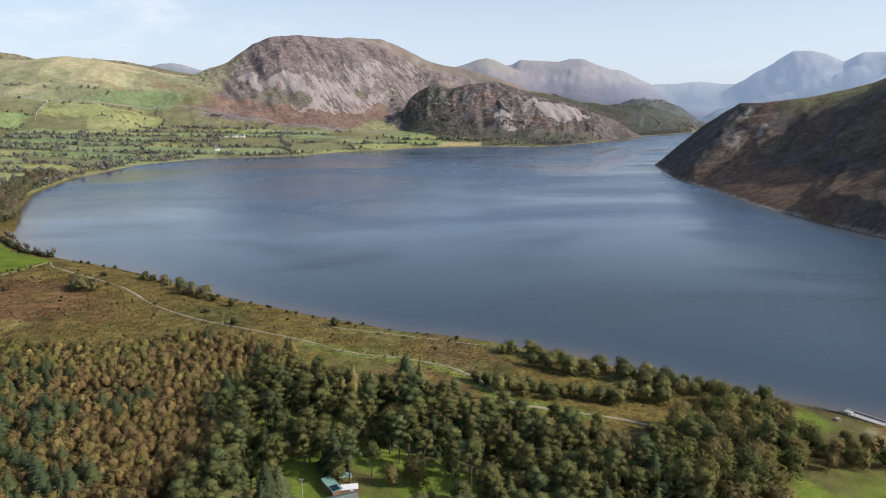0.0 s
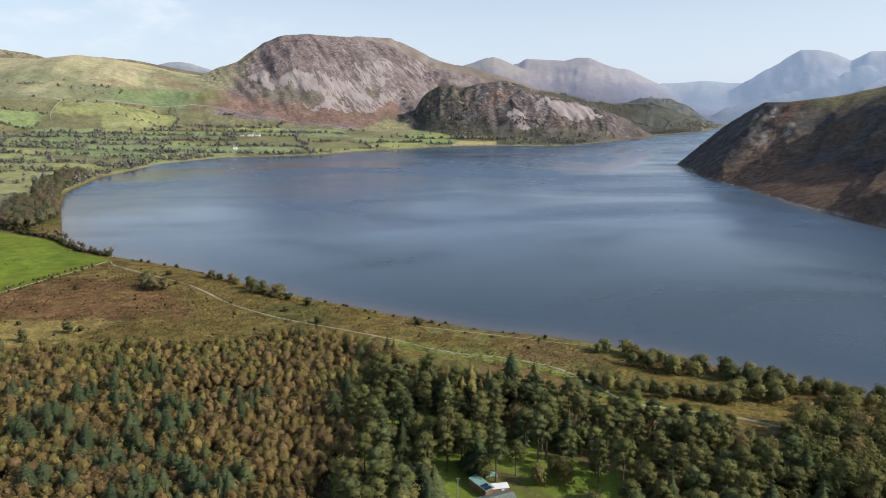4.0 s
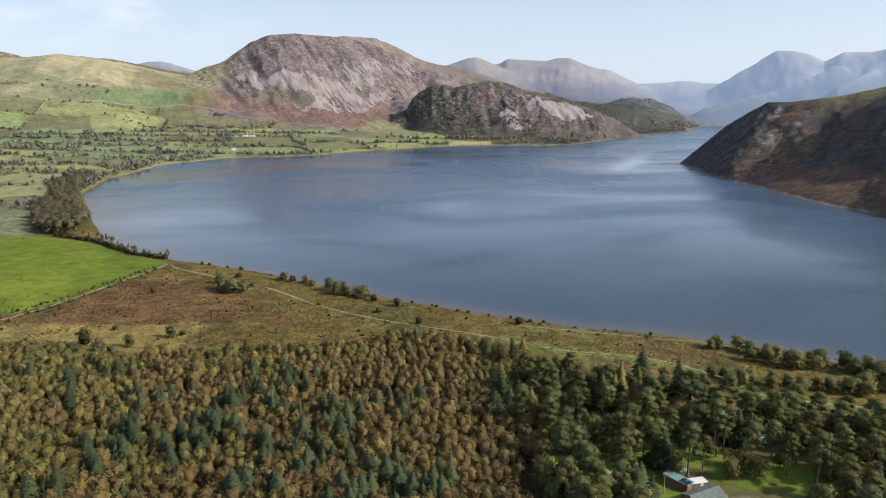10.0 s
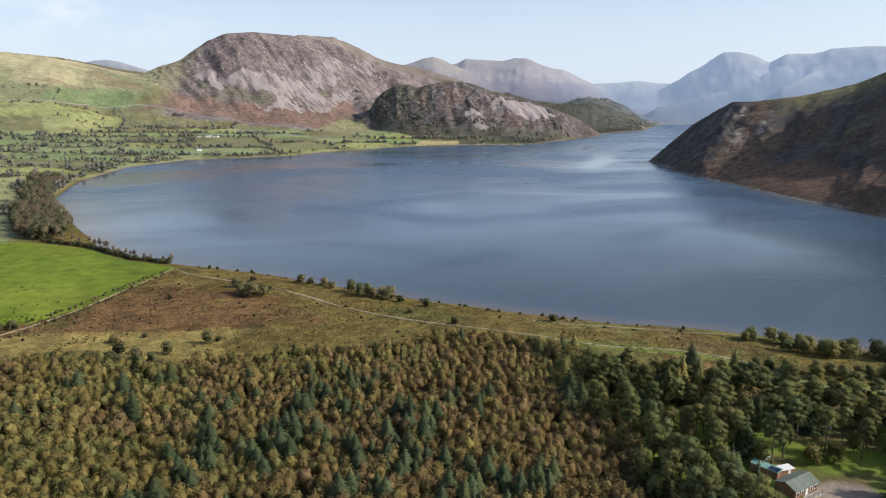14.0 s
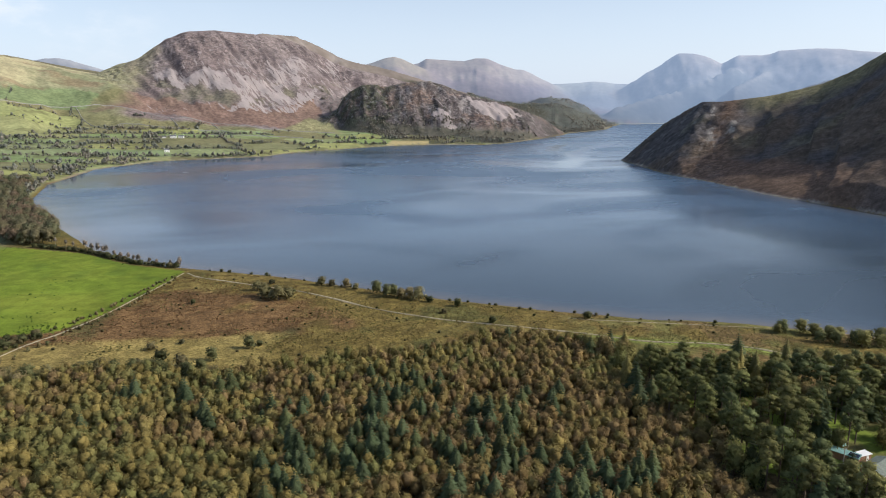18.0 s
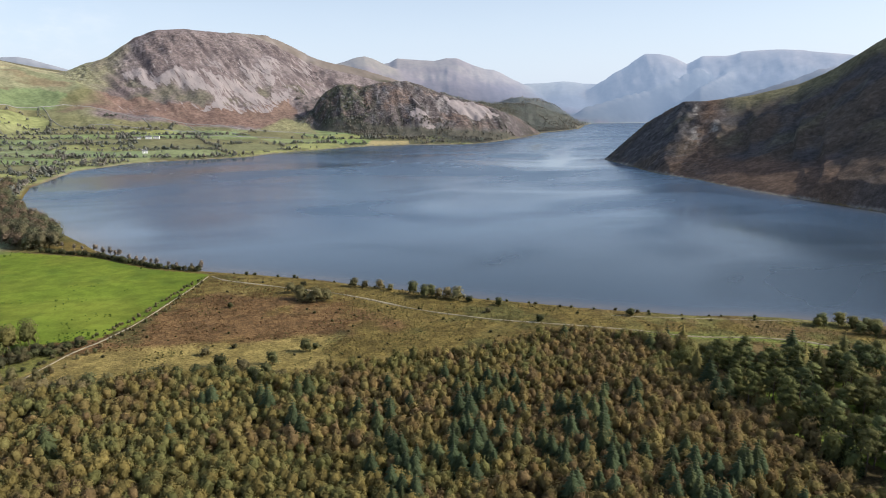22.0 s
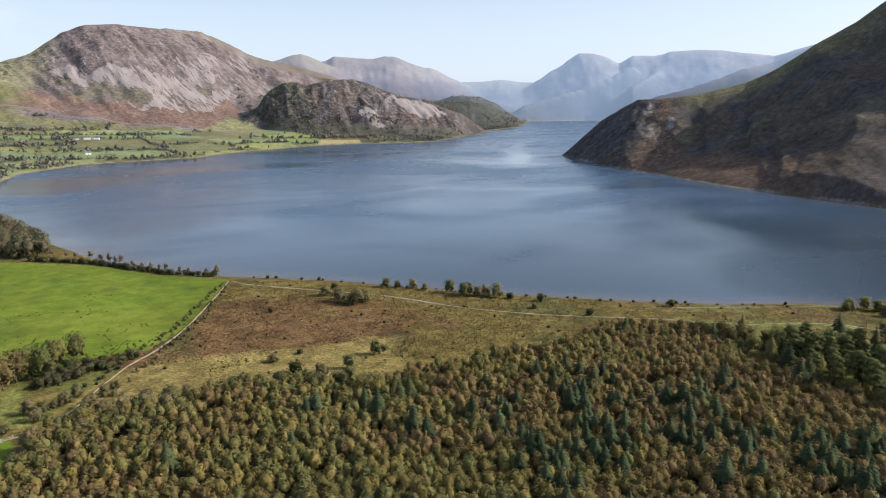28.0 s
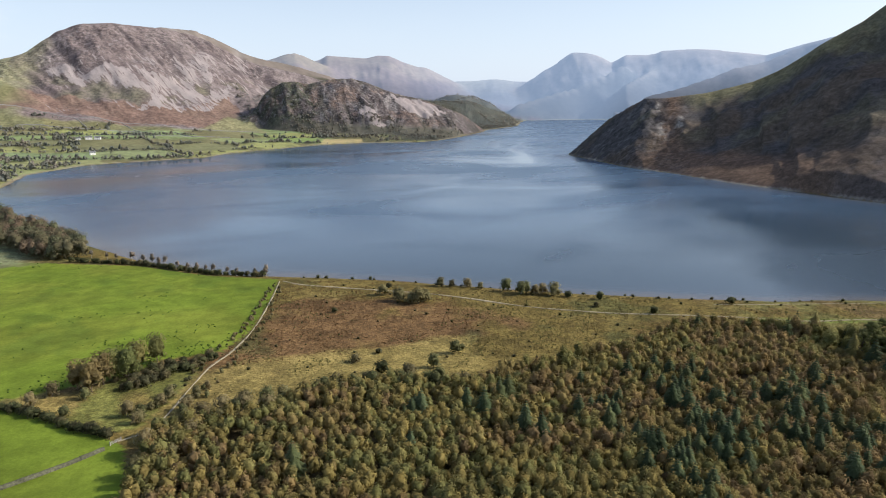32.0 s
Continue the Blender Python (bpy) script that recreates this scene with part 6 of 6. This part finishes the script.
boxes("door", [((0, -1.03, 0.85), (0.8, 0.06, 1.7))], PALE_WOOD, kiosk)
gable("roof", 2.2, 2.0, 1.9, 0.6, 0.25, TEAL, kiosk)

pole = tagged(new("pole"), "tall weathered timber pole beside the lodge path", "pole")
pole.location = (-35.5, 144.5, gz(-35.5, 144.5))
part("mast", stem_mesh("mast", [((0, 0, -0.3), (0, 0, 7.6), 0.14, 0.10, 8)], PALE_WOOD), pole)
boxes("cross_arm", [((0, 0, 7.2), (1.1, 0.09, 0.11))], PALE_WOOD, pole)
for k in (-0.45, 0.45):
    boxes("insulator", [((k, 0, 7.33), (0.08, 0.08, 0.16))], WHITE, pole)


# ---- walls, gates, jetty ----
def stone_wall(name, pts, height, thick, label, gap=1.2, mat=STONE):
    """A dry-stone wall that follows the ground, its top ragged."""
    p = np.array([tuple(q) for q in smooth_line(pts, gap)])
    t = np.gradient(p, axis=0)
    nrm = np.c_[-t[:, 1], t[:, 0]] / np.hypot(t[:, 0], t[:, 1])[:, None]
    z = ground(p[:, 0], p[:, 1])
    top = height * (1 + 0.16 * fbm(np.arange(len(p)) / 1.3, np.zeros(len(p)), 2, 150))
    rows = [np.c_[p - nrm * thick * 0.5, z - 0.3], np.c_[p - nrm * thick * 0.32, z + top], np.c_[p + nrm * thick * 0.32, z + top], np.c_[p + nrm * thick * 0.5, z - 0.3]]
    n = len(p)
    f = [(a * n + k, a * n + k + 1, (a + 1) * n + k + 1, (a + 1) * n + k) for a in range(3) for k in range(n - 1)]
    tagged(new(name, mesh_data(name, np.concatenate(rows), np.array(f)[:, ::-1], mat)), label, "wall", kind="structure")


stone_wall("wall_low_field", [(-380, 210), (-353, 222), (-341, 228), (-330, 235)], 1.1, 0.8, "mossy dry-stone wall between two pastures", 1.2, MOSSY)
FAR_WALLS = [[(-1050, 2010), (-880, 2105), (-760, 2120), (-640, 2095), (-520, 2090), (-400, 2070), (-280, 2065), (-150, 2040)], [(-900, 2095), (-840, 1990), (-760, 1930)], [(-640, 2095), (-600, 2010), (-590, 1960)],
             [(-760, 2000), (-660, 1985), (-560, 1985), (-480, 1990)], [(-520, 2088), (-470, 1990), (-430, 1930)], [(-1500, 1880), (-1300, 1930), (-1100, 1990), (-1050, 2010)], [(-1180, 1960), (-1150, 1850), (-1100, 1760)],
             [(-560, 1880), (-450, 1870), (-330, 1860), (-240, 1840)], [(-380, 1990), (-350, 1900), (-330, 1850)]]
for line in FAR_WALLS:
    stone_wall("wall_far", line, 1.6, 1.5, "pale dry-stone wall round the upper pastures", 8.0)

gate = tagged(new("field_gate"), "grey galvanised field gate where the track meets the pasture", "gate")
gate.location, gate.rotation_euler = (-327.4, 238.2, gz(-327.4, 238.2)), (0, 0, radians(38))
for sx in (-1.7, 1.7):
    boxes("gate_post", [((sx, 0, 0.6), (0.18, 0.18, 1.5))], PALE_WOOD, gate)
for k in range(5):
    boxes("bar", [((0, 0, 0.25 + 0.22 * k), (3.2, 0.06, 0.07))], PALE_WOOD, gate)
boxes("brace", [((0, 0.05, 0.7), (0.06, 0.05, 1.0))], PALE_WOOD, gate)

stone_wall("shore_wall", [(112, 208), (119, 205), (126, 203.5), (132, 201), (136, 198)], 0.9, 1.0, "dark stone wall at the lawn's lake edge", 1.2, MOSSY)
jetty = tagged(new("weir"), "pale concrete weir and landing at the lake outlet", "weir")
jetty.location, jetty.rotation_euler = (141, 194, 0), (0, 0, radians(-52))
boxes("apron", [((0, 0, 0.2), (16, 3.4, 1.0))], CONCRETE, jetty, bevel=0.05)
boxes("wall", [((0, 1.9, 0.55), (16, 0.5, 1.5))], STONE, jetty, bevel=0.05)
boxes("wall", [((1.0, -2.1, 0.45), (13, 0.5, 1.3))], STONE, jetty, bevel=0.05)
boxes("sill", [((-6.6, 0, 0.9), (2.2, 2.2, 0.7))], CONCRETE, jetty, bevel=0.05)
for k in range(5):
    boxes("rail_post", [((-6 + 2.6 * k, -1.55, 1.2), (0.08, 0.08, 1.1))], WHITE, jetty)
boxes("handrail", [((-0.8, -1.55, 1.75), (10.5, 0.06, 0.06))], WHITE, jetty)
bench = tagged(new("picnic_table"), "pale wooden picnic table on the lakeside lawn", "table")
bench.location, bench.rotation_euler = (129.5, 193, gz(129.5, 193)), (0, 0, 0.5)
boxes("tabletop", [((0, 0, 0.74), (1.8, 0.8, 0.06))], PALE_WOOD, bench)
for s in (-0.75, 0.75):
    boxes("seat", [((0, s, 0.45), (1.8, 0.28, 0.05))], PALE_WOOD, bench)
    boxes("leg", [((s * 0.9, 0, 0.35), (0.1, 1.4, 0.70))], PALE_WOOD, bench)
